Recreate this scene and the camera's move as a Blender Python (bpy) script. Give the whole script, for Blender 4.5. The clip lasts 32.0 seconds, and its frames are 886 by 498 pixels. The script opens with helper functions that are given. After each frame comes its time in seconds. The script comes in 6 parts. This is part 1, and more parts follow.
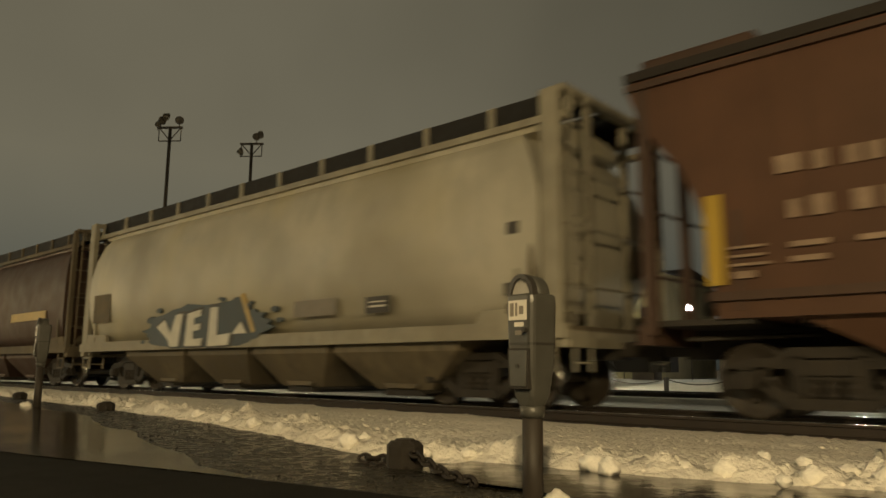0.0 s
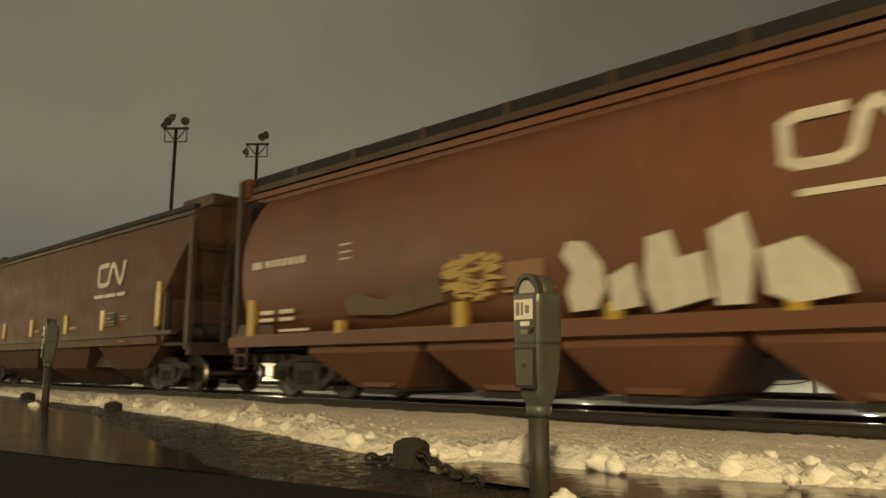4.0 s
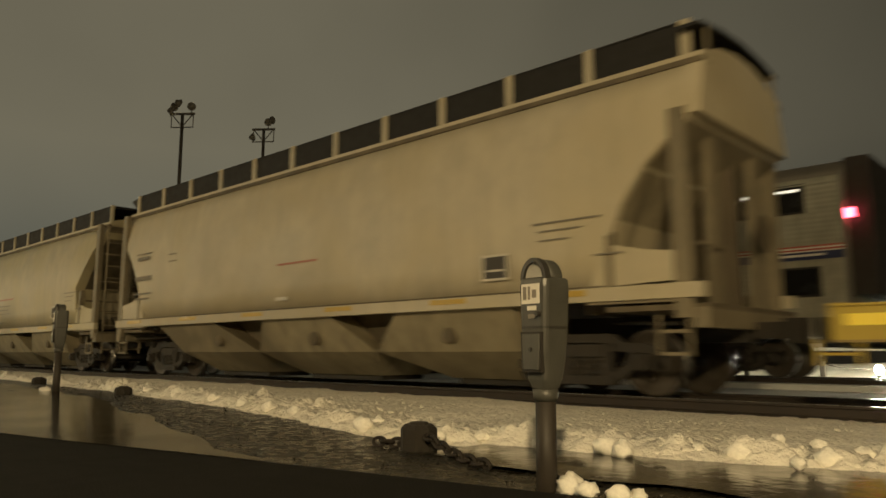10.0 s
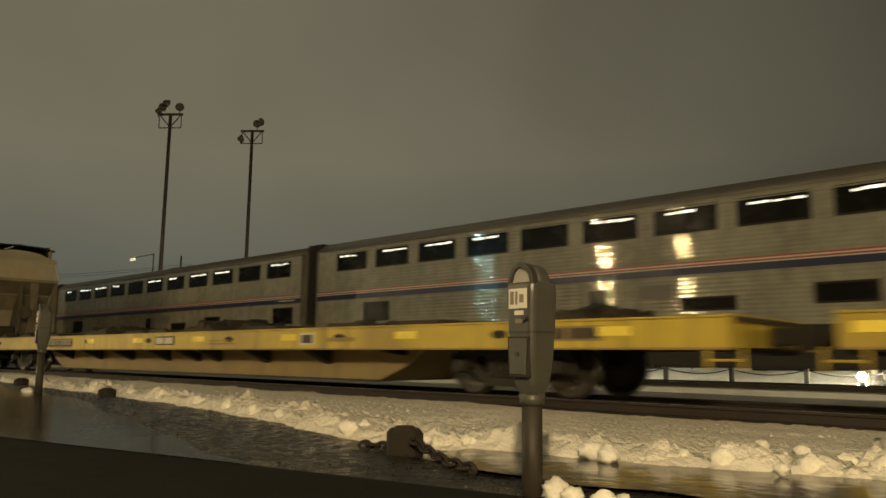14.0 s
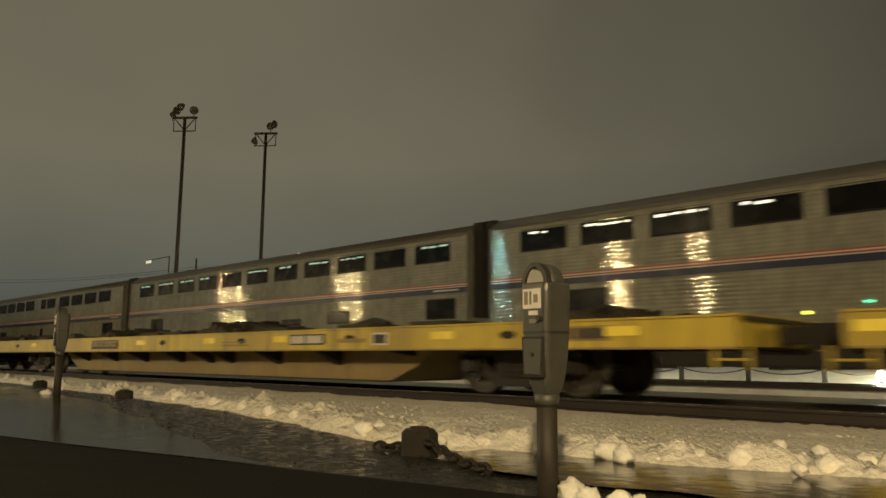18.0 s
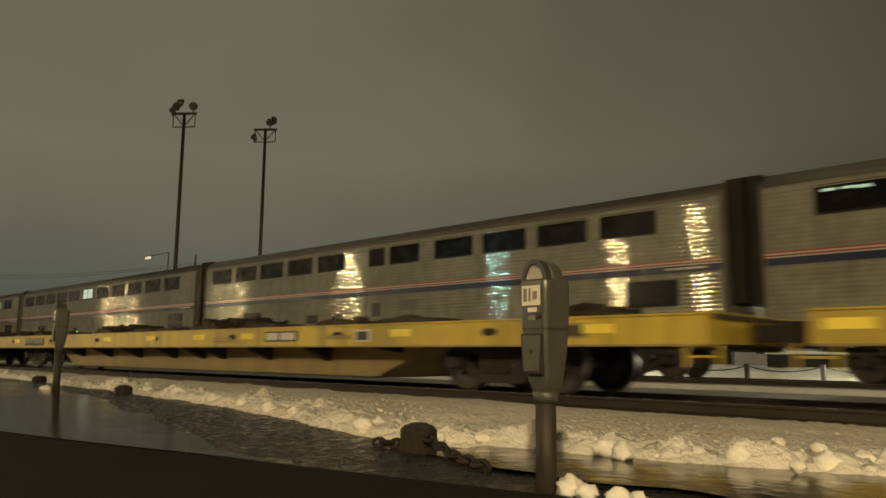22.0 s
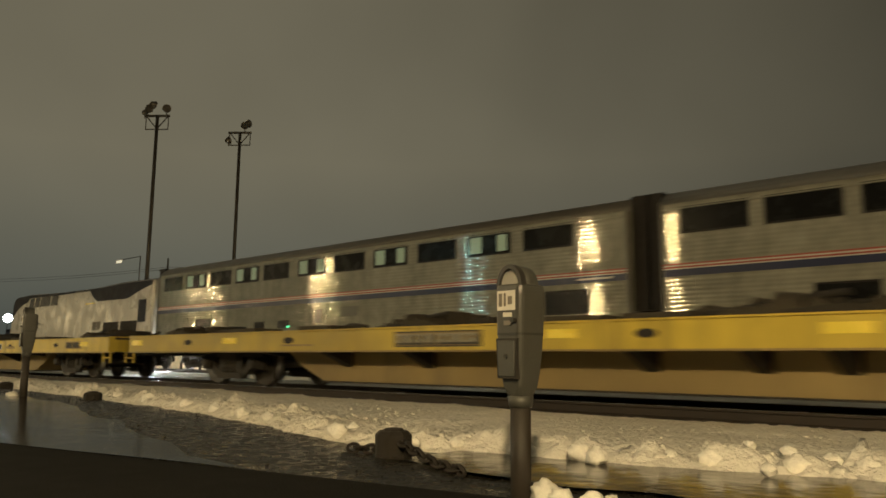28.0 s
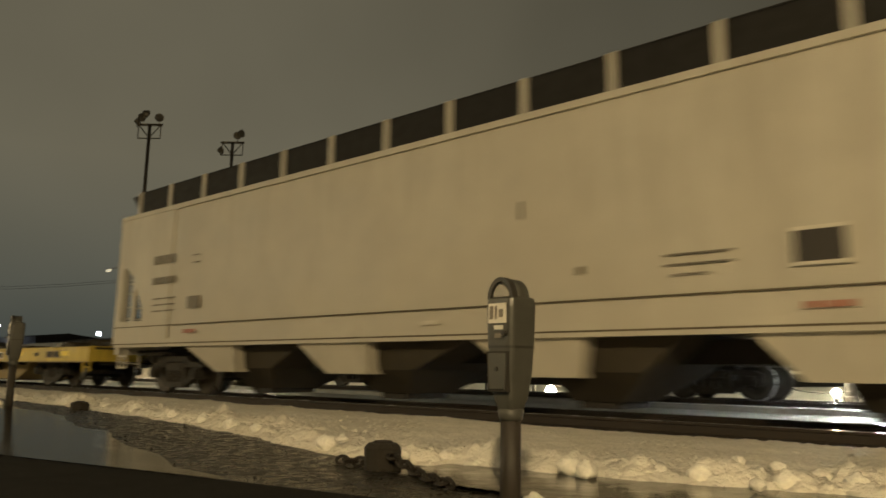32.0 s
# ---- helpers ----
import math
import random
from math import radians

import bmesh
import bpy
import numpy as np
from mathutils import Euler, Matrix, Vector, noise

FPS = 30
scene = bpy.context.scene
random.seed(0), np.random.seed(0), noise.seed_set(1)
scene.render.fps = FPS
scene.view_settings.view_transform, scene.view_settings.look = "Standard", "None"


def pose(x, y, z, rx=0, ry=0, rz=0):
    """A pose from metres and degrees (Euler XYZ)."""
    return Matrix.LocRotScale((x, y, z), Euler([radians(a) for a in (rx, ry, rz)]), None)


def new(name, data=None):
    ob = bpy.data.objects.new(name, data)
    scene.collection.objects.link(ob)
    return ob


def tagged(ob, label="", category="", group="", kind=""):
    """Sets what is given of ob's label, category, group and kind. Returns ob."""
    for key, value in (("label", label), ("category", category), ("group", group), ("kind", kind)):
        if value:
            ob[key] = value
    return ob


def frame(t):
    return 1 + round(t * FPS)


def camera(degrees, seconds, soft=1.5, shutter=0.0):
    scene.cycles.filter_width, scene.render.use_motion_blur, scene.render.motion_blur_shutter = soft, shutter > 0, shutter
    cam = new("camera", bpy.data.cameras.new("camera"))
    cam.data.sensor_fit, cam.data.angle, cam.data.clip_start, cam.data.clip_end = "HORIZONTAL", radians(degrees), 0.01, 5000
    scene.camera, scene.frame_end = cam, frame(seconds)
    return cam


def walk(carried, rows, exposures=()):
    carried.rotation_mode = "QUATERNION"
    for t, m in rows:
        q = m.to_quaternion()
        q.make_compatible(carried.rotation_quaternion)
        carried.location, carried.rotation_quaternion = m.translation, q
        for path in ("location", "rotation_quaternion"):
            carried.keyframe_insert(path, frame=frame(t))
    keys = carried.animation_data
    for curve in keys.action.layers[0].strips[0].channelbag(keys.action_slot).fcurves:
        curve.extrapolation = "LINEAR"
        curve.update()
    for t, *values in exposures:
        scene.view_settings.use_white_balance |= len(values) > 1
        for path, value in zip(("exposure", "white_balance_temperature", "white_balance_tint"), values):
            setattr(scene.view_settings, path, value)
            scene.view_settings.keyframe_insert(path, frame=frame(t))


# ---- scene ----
# World: x along the tracks (the freight runs towards -x), y away from the road, z = 0 at the top of the rails.
EYE_Z = 0.58
cam = camera(62.76, 32.0, soft=1.6, shutter=0.7)


def aim(yaw, pitch, roll):
    return pose(0, 0, EYE_Z, 90 + pitch, 0, yaw) @ pose(0, 0, 0, 0, 0, roll)


# seconds, yaw, pitch, roll of the hand-held camera
TURNS = [
    (0, 42.16, 9.39, 0.26), (0.5, 42.18, 9.45, 0.20), (1, 42.24, 9.46, 0.30), (1.5, 42.19, 9.73, 0.13),
    (2, 41.92, 9.87, 0.14), (2.5, 42.21, 9.53, 0.14), (3, 42.40, 9.24, 0.17), (3.5, 42.57, 9.22, 0.05),
    (5.5, 42.75, 10.04, 0.49), (6, 42.64, 10.00, 0.60), (6.5, 42.27, 10.10, 0.56), (7, 42.52, 9.36, 0.42),
    (7.5, 42.72, 8.61, 0.36), (8, 42.92, 8.65, 0.43), (8.5, 43.16, 8.74, 0.29), (9, 43.22, 8.74, 0.21),
    (9.5, 43.21, 8.68, 0.24), (10, 43.15, 8.14, 0.03), (10.5, 43.12, 7.91, 0.09), (11, 42.71, 8.17, -0.00),
    (11.5, 42.53, 9.08, -0.04), (12, 42.57, 9.09, -0.13), (12.5, 42.86, 8.91, -0.03), (13, 42.62, 8.59, 0.61),
    (13.5, 42.09, 8.43, 0.56), (15.5, 42.80, 8.50, 0.06), (16, 42.82, 8.26, 0.05), (16.5, 43.04, 7.98, 0.19),
    (17, 43.28, 8.10, 0.22), (17.5, 43.30, 8.33, 0.30), (18, 43.27, 8.49, 0.24), (18.5, 43.09, 8.53, 0.04),
    (19, 42.25, 8.34, 0.51), (19.5, 42.08, 7.88, 0.33), (20, 41.89, 7.92, -0.09), (20.5, 42.14, 7.90, -0.00),
    (21, 42.41, 7.80, 0.43), (21.5, 43.01, 7.97, 0.48), (22, 43.22, 8.23, 0.38), (22.5, 43.18, 8.30, 0.39),
    (23, 43.26, 8.41, 0.40), (23.5, 43.24, 8.86, 0.46), (24, 43.20, 9.05, 0.49), (24.5, 42.44, 9.48, 0.30),
    (25, 42.03, 9.56, 0.13), (25.5, 42.12, 9.56, 0.09), (27.5, 41.83, 9.11, 0.58), (28, 41.28, 8.62, 0.31),
    (28.5, 41.85, 8.25, 0.13), (29, 42.36, 8.27, 0.10), (29.5, 42.95, 8.41, 0.05), (30, 43.10, 8.32, 0.20),
    (30.5, 43.06, 8.35, 0.40), (31, 42.98, 8.52, 0.54), (31.5, 42.63, 8.91, 0.60), (32, 40.62, 9.58, 0.79),
]
walk(cam, [(t, aim(y, p, r)) for t, y, p, r in TURNS], [(0, -0.04), (0.7, 0.24), (1.2, 0.34), (3.5, 0.30), (6.0, 0.27), (7.0, 0.08), (8.0, 0.17), (9.2, 0.06), (10, -0.02), (10.5, 0.02), (11, 0.20), (12, 0.26), (13, 0.20), (16, 0.03), (31.2, 0.03), (32, -0.19)])


def freight_shift(t):
    ease = np.interp(t, (0, 0.5, 1, 1.5, 2, 2.5, 3, 3.5, 4.5, 6), (-0.76, -0.62, -0.40, -0.20, 0.0, 0.15, 0.27, 0.31, 0.22, 0.0))
    return 6.6307 * t + 0.02035 * t * t - 0.00025 * t ** 3 + float(ease)


def express_shift(t):
    return 6.0369 * t + 0.1307 * t * t - 0.00225 * t ** 3


# ---- sky glow of an overcast night over a town ----
world = bpy.data.worlds.new("night_sky")
scene.world = world
world.use_nodes = True
wn, wl = world.node_tree.nodes, world.node_tree.links
bg = wn["Background"]
wtc = wn.new("ShaderNodeTexCoord")
wsep = wn.new("ShaderNodeSeparateXYZ")
wl.new(wtc.outputs["Generated"], wsep.inputs[0])
wramp = wn.new("ShaderNodeValToRGB")
wl.new(wsep.outputs[2], wramp.inputs[0])
els = wramp.color_ramp.elements
els[0].position, els[0].color = 0.0, (0.048, 0.058, 0.053, 1)
els[1].position, els[1].color = 0.62, (0.110, 0.098, 0.066, 1)
e_mid = els.new(0.10)
e_mid.color = (0.090, 0.091, 0.071, 1)
e_mid = els.new(0.26)
e_mid.color = (0.146, 0.132, 0.090, 1)
wnoise = wn.new("ShaderNodeTexNoise")
wnoise.inputs["Scale"].default_value = 2.2
wnoise.inputs["Detail"].default_value = 3
wl.new(wtc.outputs["Generated"], wnoise.inputs["Vector"])
wmap = wn.new("ShaderNodeMapRange")
wmap.inputs[1].default_value, wmap.inputs[2].default_value = 0.3, 0.7
wmap.inputs[3].default_value, wmap.inputs[4].default_value = 0.88, 1.12
wl.new(wnoise.outputs["Fac"], wmap.inputs[0])
wside = wn.new("ShaderNodeMapRange")  # the glow fades towards the east
wside.inputs[1].default_value, wside.inputs[2].default_value = -0.75, 0.1
wside.inputs[3].default_value, wside.inputs[4].default_value = 1.10, 0.22
wl.new(wsep.outputs[0], wside.inputs[0])
wmul = wn.new("ShaderNodeMath")
wmul.operation = "MULTIPLY"
wl.new(wmap.outputs[0], wmul.inputs[0])
wl.new(wside.outputs[0], wmul.inputs[1])
wl.new(wramp.outputs[0], bg.inputs[0])
wl.new(wmul.outputs[0], bg.inputs[1])


# ---- street lighting along the road ----
def light(name, xyz, watts, colour, size=0.25):
    d = bpy.data.lights.new(name, "POINT")
    d.energy, d.color, d.shadow_soft_size = watts, colour, size
    o = new(name, d)
    o.location = xyz
    return o


SODIUM = (1.0, 0.75, 0.385)
for x, z, watts in ((-98, 5.6, 2000), (-70, 5.2, 2000), (-50.4, 4.8, 2500), (-23.5, 5.2, 1650), (4.6, 5.6, 4900), (27, 5.6, 5600)):
    light("street_light", (x, -6.5, z), watts, SODIUM)
light("street_light", (-19.3, -9, 8.2), 1150, SODIUM)
for x in (-13.8, -5.0):  # the low lamps at the chain fence
    light("fence_light", (x, 22.35, 0.75), 330, (1.0, 0.95, 0.66), 0.1)
light("wall_light", (-36.8, 59.4, 7.9), 700, (1.0, 0.90, 0.45), 0.3)
light("yard_light", (-39.35, 27.72, 7.42), 2600, (1.0, 0.84, 0.52), 0.3)
light("shop_light", (-34.5, -8, 6.4), 480, (0.45, 0.95, 1.0))


# ---- materials ----
def surface(name, base, rough=0.6, metal=0.0, spec=0.5, var=0.25, scale=3.0, grime=None, streak=0.0, bump=0.0, bump_scale=30.0, rough_var=0.1, island=False, patch=0.0, bump_map=None, tint=None):
    """Base colour with two scales of noise, vertical grime streaks, rough patches and a fine bump."""
    m = bpy.data.materials.new(name)
    m.use_nodes = True
    n, l = m.node_tree.nodes, m.node_tree.links
    b = n["Principled BSDF"]
    tc = n.new("ShaderNodeTexCoord")
    n1 = n.new("ShaderNodeTexNoise")
    n1.inputs["Scale"].default_value, n1.inputs["Detail"].default_value = scale, 6
    l.new(tc.outputs["Object"], n1.inputs["Vector"])
    n2 = n.new("ShaderNodeTexNoise")
    n2.inputs["Scale"].default_value, n2.inputs["Detail"].default_value = scale * 0.16, 3
    l.new(tc.outputs["Object"], n2.inputs["Vector"])
    add = n.new("ShaderNodeMath")
    add.operation = "ADD"
    l.new(n1.outputs["Fac"], add.inputs[0])
    l.new(n2.outputs["Fac"], add.inputs[1])
    mr = n.new("ShaderNodeMapRange")
    mr.inputs[1].default_value, mr.inputs[2].default_value = 0.6, 1.4
    mr.inputs[3].default_value, mr.inputs[4].default_value = 1 - var, 1 + var * 0.7
    l.new(add.outputs[0], mr.inputs[0])
    mul = n.new("ShaderNodeVectorMath")
    mul.operation = "SCALE"
    mul.inputs[0].default_value = base
    l.new(mr.outputs[0], mul.inputs["Scale"])
    colour = mul.outputs[0]
    if tint:
        n4 = n.new("ShaderNodeTexNoise")
        n4.inputs["Scale"].default_value, n4.inputs["Detail"].default_value = scale * 0.24, 4
        n4.inputs["Distortion"].default_value = 0.6
        l.new(tc.outputs["Object"], n4.inputs["Vector"])
        tr = n.new("ShaderNodeMapRange")
        tr.inputs[1].default_value, tr.inputs[2].default_value = 0.42, 0.62
        tr.inputs[3].default_value, tr.inputs[4].default_value = 0.0, 0.75
        l.new(n4.outputs["Fac"], tr.inputs[0])
        tm = n.new("ShaderNodeMix")
        tm.data_type = "RGBA"
        l.new(tr.outputs[0], tm.inputs["Factor"])
        l.new(colour, tm.inputs[6])
        tm.inputs[7].default_value = (*tint, 1)
        colour = tm.outputs[2]
    if grime:
        mapping = n.new("ShaderNodeMapping")
        mapping.inputs["Scale"].default_value = (2.6, 2.6, 0.22)
        l.new(tc.outputs["Object"], mapping.inputs[0])
        n3 = n.new("ShaderNodeTexNoise")
        n3.inputs["Scale"].default_value, n3.inputs["Detail"].default_value = 1.3, 7
        n3.inputs["Roughness"].default_value = 0.65
        l.new(mapping.outputs[0], n3.inputs["Vector"])
        gr = n.new("ShaderNodeMapRange")
        gr.inputs[1].default_value, gr.inputs[2].default_value = 0.42, 0.75
        gr.inputs[3].default_value, gr.inputs[4].default_value = 0.0, streak
        l.new(n3.outputs["Fac"], gr.inputs[0])
        fac = gr.outputs[0]
        if patch:
            pr = n.new("ShaderNodeMapRange")
            pr.inputs[1].default_value, pr.inputs[2].default_value = 0.44, 0.62
            pr.inputs[3].default_value, pr.inputs[4].default_value = 0.0, patch
            l.new(n2.outputs["Fac"], pr.inputs[0])
            mx = n.new("ShaderNodeMath")
            mx.operation = "MAXIMUM"
            l.new(fac, mx.inputs[0])
            l.new(pr.outputs[0], mx.inputs[1])
            fac = mx.outputs[0]
        mix = n.new("ShaderNodeMix")
        mix.data_type = "RGBA"
        l.new(fac, mix.inputs["Factor"])
        l.new(colour, mix.inputs[6])
        mix.inputs[7].default_value = (*grime, 1)
        colour = mix.outputs[2]
    if island:
        geo = n.new("ShaderNodeNewGeometry")
        ir = n.new("ShaderNodeMapRange")
        ir.inputs[3].default_value, ir.inputs[4].default_value = 0.75, 1.2
        l.new(geo.outputs["Random Per Island"], ir.inputs[0])
        sc = n.new("ShaderNodeVectorMath")
        sc.operation = "SCALE"
        l.new(colour, sc.inputs[0])
        l.new(ir.outputs[0], sc.inputs["Scale"])
        colour = sc.outputs[0]
    l.new(colour, b.inputs["Base Color"])
    rr = n.new("ShaderNodeMapRange")
    rr.inputs[1].default_value, rr.inputs[2].default_value = 0.3, 0.7
    rr.inputs[3].default_value, rr.inputs[4].default_value = max(0.02, rough - rough_var), min(1, rough + rough_var)
    l.new(n1.outputs["Fac"], rr.inputs[0])
    l.new(rr.outputs[0], b.inputs["Roughness"])
    b.inputs["Metallic"].default_value = metal
    b.inputs["Specular IOR Level"].default_value = spec
    if bump:
        nb = n.new("ShaderNodeTexNoise")
        nb.inputs["Scale"].default_value, nb.inputs["Detail"].default_value = bump_scale, 5
        if bump_map:
            bm_ = n.new("ShaderNodeMapping")
            bm_.inputs["Scale"].default_value = bump_map
            l.new(tc.outputs["Object"], bm_.inputs[0])
            l.new(bm_.outputs[0], nb.inputs["Vector"])
        else:
            l.new(tc.outputs["Object"], nb.inputs["Vector"])
        bp = n.new("ShaderNodeBump")
        bp.inputs["Strength"].default_value, bp.inputs["Distance"].default_value = 1.0, bump
        l.new(nb.outputs["Fac"], bp.inputs["Height"])
        l.new(bp.outputs[0], b.inputs["Normal"])
    return m


def glow(name, colour, strength):
    m = bpy.data.materials.new(name)
    m.use_nodes = True
    b = m.node_tree.nodes["Principled BSDF"]
    b.inputs["Base Color"].default_value = (*colour, 1)
    b.inputs["Emission Color"].default_value = (*colour, 1)
    b.inputs["Emission Strength"].default_value = strength
    return m


M_SNOW = surface("trodden_snow", (0.87, 0.83, 0.74), 0.75, var=0.24, scale=3, bump=0.05, bump_scale=14, spec=0.3, grime=(0.46, 0.42, 0.33), streak=0.0, patch=0.32)
M_CLOD = surface("snow_clod", (0.88, 0.85, 0.77), 0.75, var=0.16, scale=3, bump=0.004, bump_scale=5, spec=0.3)
M_BALLAST_SNOW = surface("yard_snow", (0.66, 0.67, 0.66), 0.85, var=0.25, scale=2, bump=0.03, bump_scale=9, spec=0.2)
M_BALLAST = surface("dark_ballast", (0.045, 0.04, 0.034), 0.9, var=0.4, scale=14, bump=0.03, bump_scale=26)
M_ROAD = surface("asphalt", (0.014, 0.0135, 0.012), 0.95, var=0.35, scale=9, bump=0.006, bump_scale=90, spec=0.12)
M_PAVE = surface("wet_gravel", (0.023, 0.020, 0.014), 0.30, var=0.5, scale=14, bump=0.008, bump_scale=40, spec=0.45, rough_var=0.26)
M_ICE = surface("wet_ice", (0.055, 0.050, 0.039), 0.14, var=0.35, scale=5, bump=0.004, bump_scale=9, spec=0.5, rough_var=0.09)
M_WATER = surface("standing_water", (0.012, 0.011, 0.009), 0.14, var=0.15, scale=1, spec=0.25, rough_var=0.05, bump=0.0022, bump_scale=6)
M_RAIL = surface("rail_web", (0.035, 0.026, 0.02), 0.7, var=0.4, scale=6)
M_RAILTOP = surface("rail_head", (0.42, 0.42, 0.42), 0.22, metal=1.0, var=0.15, scale=3)
M_CREAM = surface("cream_paint", (0.51, 0.455, 0.325), 0.55, var=0.30, scale=2.2, grime=(0.20, 0.165, 0.11), streak=0.28, patch=0.55, tint=(0.47, 0.41, 0.24))
M_CREAM_B = surface("pale_cream_paint", (0.55, 0.495, 0.37), 0.55, var=0.22, scale=2.2, grime=(0.24, 0.20, 0.135), streak=0.25, patch=0.42, tint=(0.49, 0.425, 0.28))
# darker cream with brown streaks, for the lower hoppers and one end slope
M_CREAM_LOW = surface("darker_cream_paint", (0.33, 0.285, 0.19), 0.65, var=0.35, scale=3, grime=(0.09, 0.072, 0.045), streak=0.6, patch=0.7)
M_WHITE_H = surface("white_grey_paint", (0.61, 0.575, 0.49), 0.55, var=0.13, scale=1.6, grime=(0.28, 0.24, 0.18), streak=0.30, patch=0.24)
M_GREY = surface("grey_paint", (0.50, 0.475, 0.385), 0.5, var=0.26, scale=1.6, grime=(0.19, 0.17, 0.125), streak=0.28, patch=0.6, tint=(0.50, 0.455, 0.30))
M_BROWN = surface("brown_paint", (0.116, 0.060, 0.037), 0.6, spec=0.25, var=0.26, scale=1.8, grime=(0.052, 0.032, 0.021), streak=0.5, patch=0.4)
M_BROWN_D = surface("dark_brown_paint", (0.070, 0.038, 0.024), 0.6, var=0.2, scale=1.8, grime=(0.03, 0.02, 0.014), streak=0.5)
M_RED = surface("red_oxide_paint", (0.195, 0.086, 0.048), 0.48, spec=0.3, var=0.18, scale=1.6, grime=(0.10, 0.055, 0.037), streak=0.4, patch=0.4, tint=(0.165, 0.077, 0.049))
# much darker than the body, for the grey wagon's discharge hoppers
M_LOWGREY = surface("dark_hopper_paint", (0.17, 0.14, 0.09), 0.7, var=0.35, scale=2.5, grime=(0.05, 0.04, 0.026), streak=0.7, patch=0.6)
M_ENDGREY = surface("grimy_grey_paint", (0.35, 0.325, 0.25), 0.6, var=0.35, scale=3, grime=(0.12, 0.10, 0.07), streak=0.5, patch=0.5)
# real grime, and also the shade painted into gaps and slopes of the hoppers
M_DIRT_AND_SHADE = surface("grimy_and_shaded_steel", (0.15, 0.122, 0.08), 0.8, var=0.4, scale=3, grime=(0.035, 0.028, 0.02), streak=0.6)
M_POSTS = surface("grimy_cream_steel", (0.23, 0.195, 0.128), 0.6, var=0.35, scale=5, grime=(0.08, 0.065, 0.042), streak=0.5)
M_BLACK = surface("black_underframe", (0.028, 0.024, 0.019), 0.75, var=0.4, scale=5, bump=0.004, bump_scale=20)
M_TRUCK = surface("cast_steel", (0.030, 0.024, 0.017), 0.7, var=0.5, scale=6, bump=0.006, bump_scale=25, grime=(0.014, 0.012, 0.009), streak=0.7)
M_WHEEL = surface("wheel_steel", (0.046, 0.037, 0.027), 0.5, var=0.45, scale=7)
M_TREAD = surface("worn_tread", (0.35, 0.34, 0.33), 0.3, metal=1.0, var=0.2, scale=6)
# near-black, so that the sheets below the walkways stay as dark as shade
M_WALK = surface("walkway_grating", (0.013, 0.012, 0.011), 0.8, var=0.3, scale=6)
M_YELLOW = surface("yellow_paint", (0.70, 0.53, 0.070), 0.5, var=0.18, scale=2.4, grime=(0.13, 0.085, 0.035), streak=0.7, patch=0.5)
M_YELLOW_B = surface("clean_yellow", (0.47, 0.315, 0.045), 0.4, var=0.12, scale=4)
M_REFLECT = surface("yellow_reflector_and_glint", (1.0, 0.80, 0.12), 0.25, var=0.05, scale=4)
M_SILLY = surface("dirty_yellow_sill", (0.37, 0.27, 0.11), 0.65, var=0.3, scale=1.6, grime=(0.12, 0.085, 0.04), streak=0.5, patch=0.45)
M_DECK_AND_SHADE = surface("dark_deck_and_shaded_slope", (0.055, 0.045, 0.03), 0.8, var=0.4, scale=5)
M_SILVER = surface("stainless_steel", (0.52, 0.495, 0.395), 0.05, metal=0.42, var=0.34, scale=3.2, rough_var=0.03, spec=0.5, grime=(0.29, 0.27, 0.21), streak=0.6)


def brushed(m, fine, wave):
    """Bump for rolled steel sheet: fine horizontal flutes and a slow unevenness along the side."""
    nt, lk = m.node_tree.nodes, m.node_tree.links
    tc = nt.new("ShaderNodeTexCoord")
    maps = []
    for scale, kind in (((0.12, 1.0, 1.0), "ShaderNodeTexWave"), ((2.4, 1.0, 0.5), "ShaderNodeTexNoise")):
        mp = nt.new("ShaderNodeMapping")
        mp.inputs["Scale"].default_value = scale
        lk.new(tc.outputs["Object"], mp.inputs[0])
        tx = nt.new(kind)
        lk.new(mp.outputs[0], tx.inputs["Vector"])
        maps.append(tx)
    maps[0].bands_direction = "Z"
    maps[0].inputs["Scale"].default_value, maps[0].inputs["Distortion"].default_value = 2.9, 0.5
    maps[1].inputs["Scale"].default_value, maps[1].inputs["Detail"].default_value = 1.5, 2
    b1, b2 = nt.new("ShaderNodeBump"), nt.new("ShaderNodeBump")
    b1.inputs["Distance"].default_value, b2.inputs["Distance"].default_value = fine, wave
    lk.new(maps[0].outputs["Fac"], b1.inputs["Height"])
    lk.new(maps[1].outputs["Fac"], b2.inputs["Height"])
    lk.new(b2.outputs[0], b1.inputs["Normal"])
    lk.new(b1.outputs[0], nt["Principled BSDF"].inputs["Normal"])


brushed(M_SILVER, 0.0036, 0.0017)
M_ROOFS = surface("dull_steel_roof", (0.17, 0.16, 0.14), 0.55, metal=0.3, var=0.2, scale=1.5)
M_GLASS = surface("dark_window_glass", (0.012, 0.012, 0.012), 0.25, var=0.2, scale=2, spec=0.10)
M_BLUE = surface("blue_band", (0.020, 0.026, 0.075), 0.4, var=0.1, scale=3)
M_BANDRED = surface("red_band", (0.36, 0.07, 0.05), 0.4, var=0.1, scale=3)
M_BANDWHITE = surface("white_band", (0.62, 0.58, 0.52), 0.4, var=0.08, scale=3)
M_RUBBER = surface("black_diaphragm", (0.020, 0.016, 0.013), 0.8, var=0.3, scale=6)
M_LOCO = surface("locomotive_silver_paint", (0.46, 0.445, 0.39), 0.30, metal=0.05, var=0.14, scale=1.5, grime=(0.24, 0.21, 0.165), streak=0.4)
M_LOCO_BLUE = surface("locomotive_blue_paint", (0.007, 0.009, 0.017), 0.7, var=0.12, scale=2)
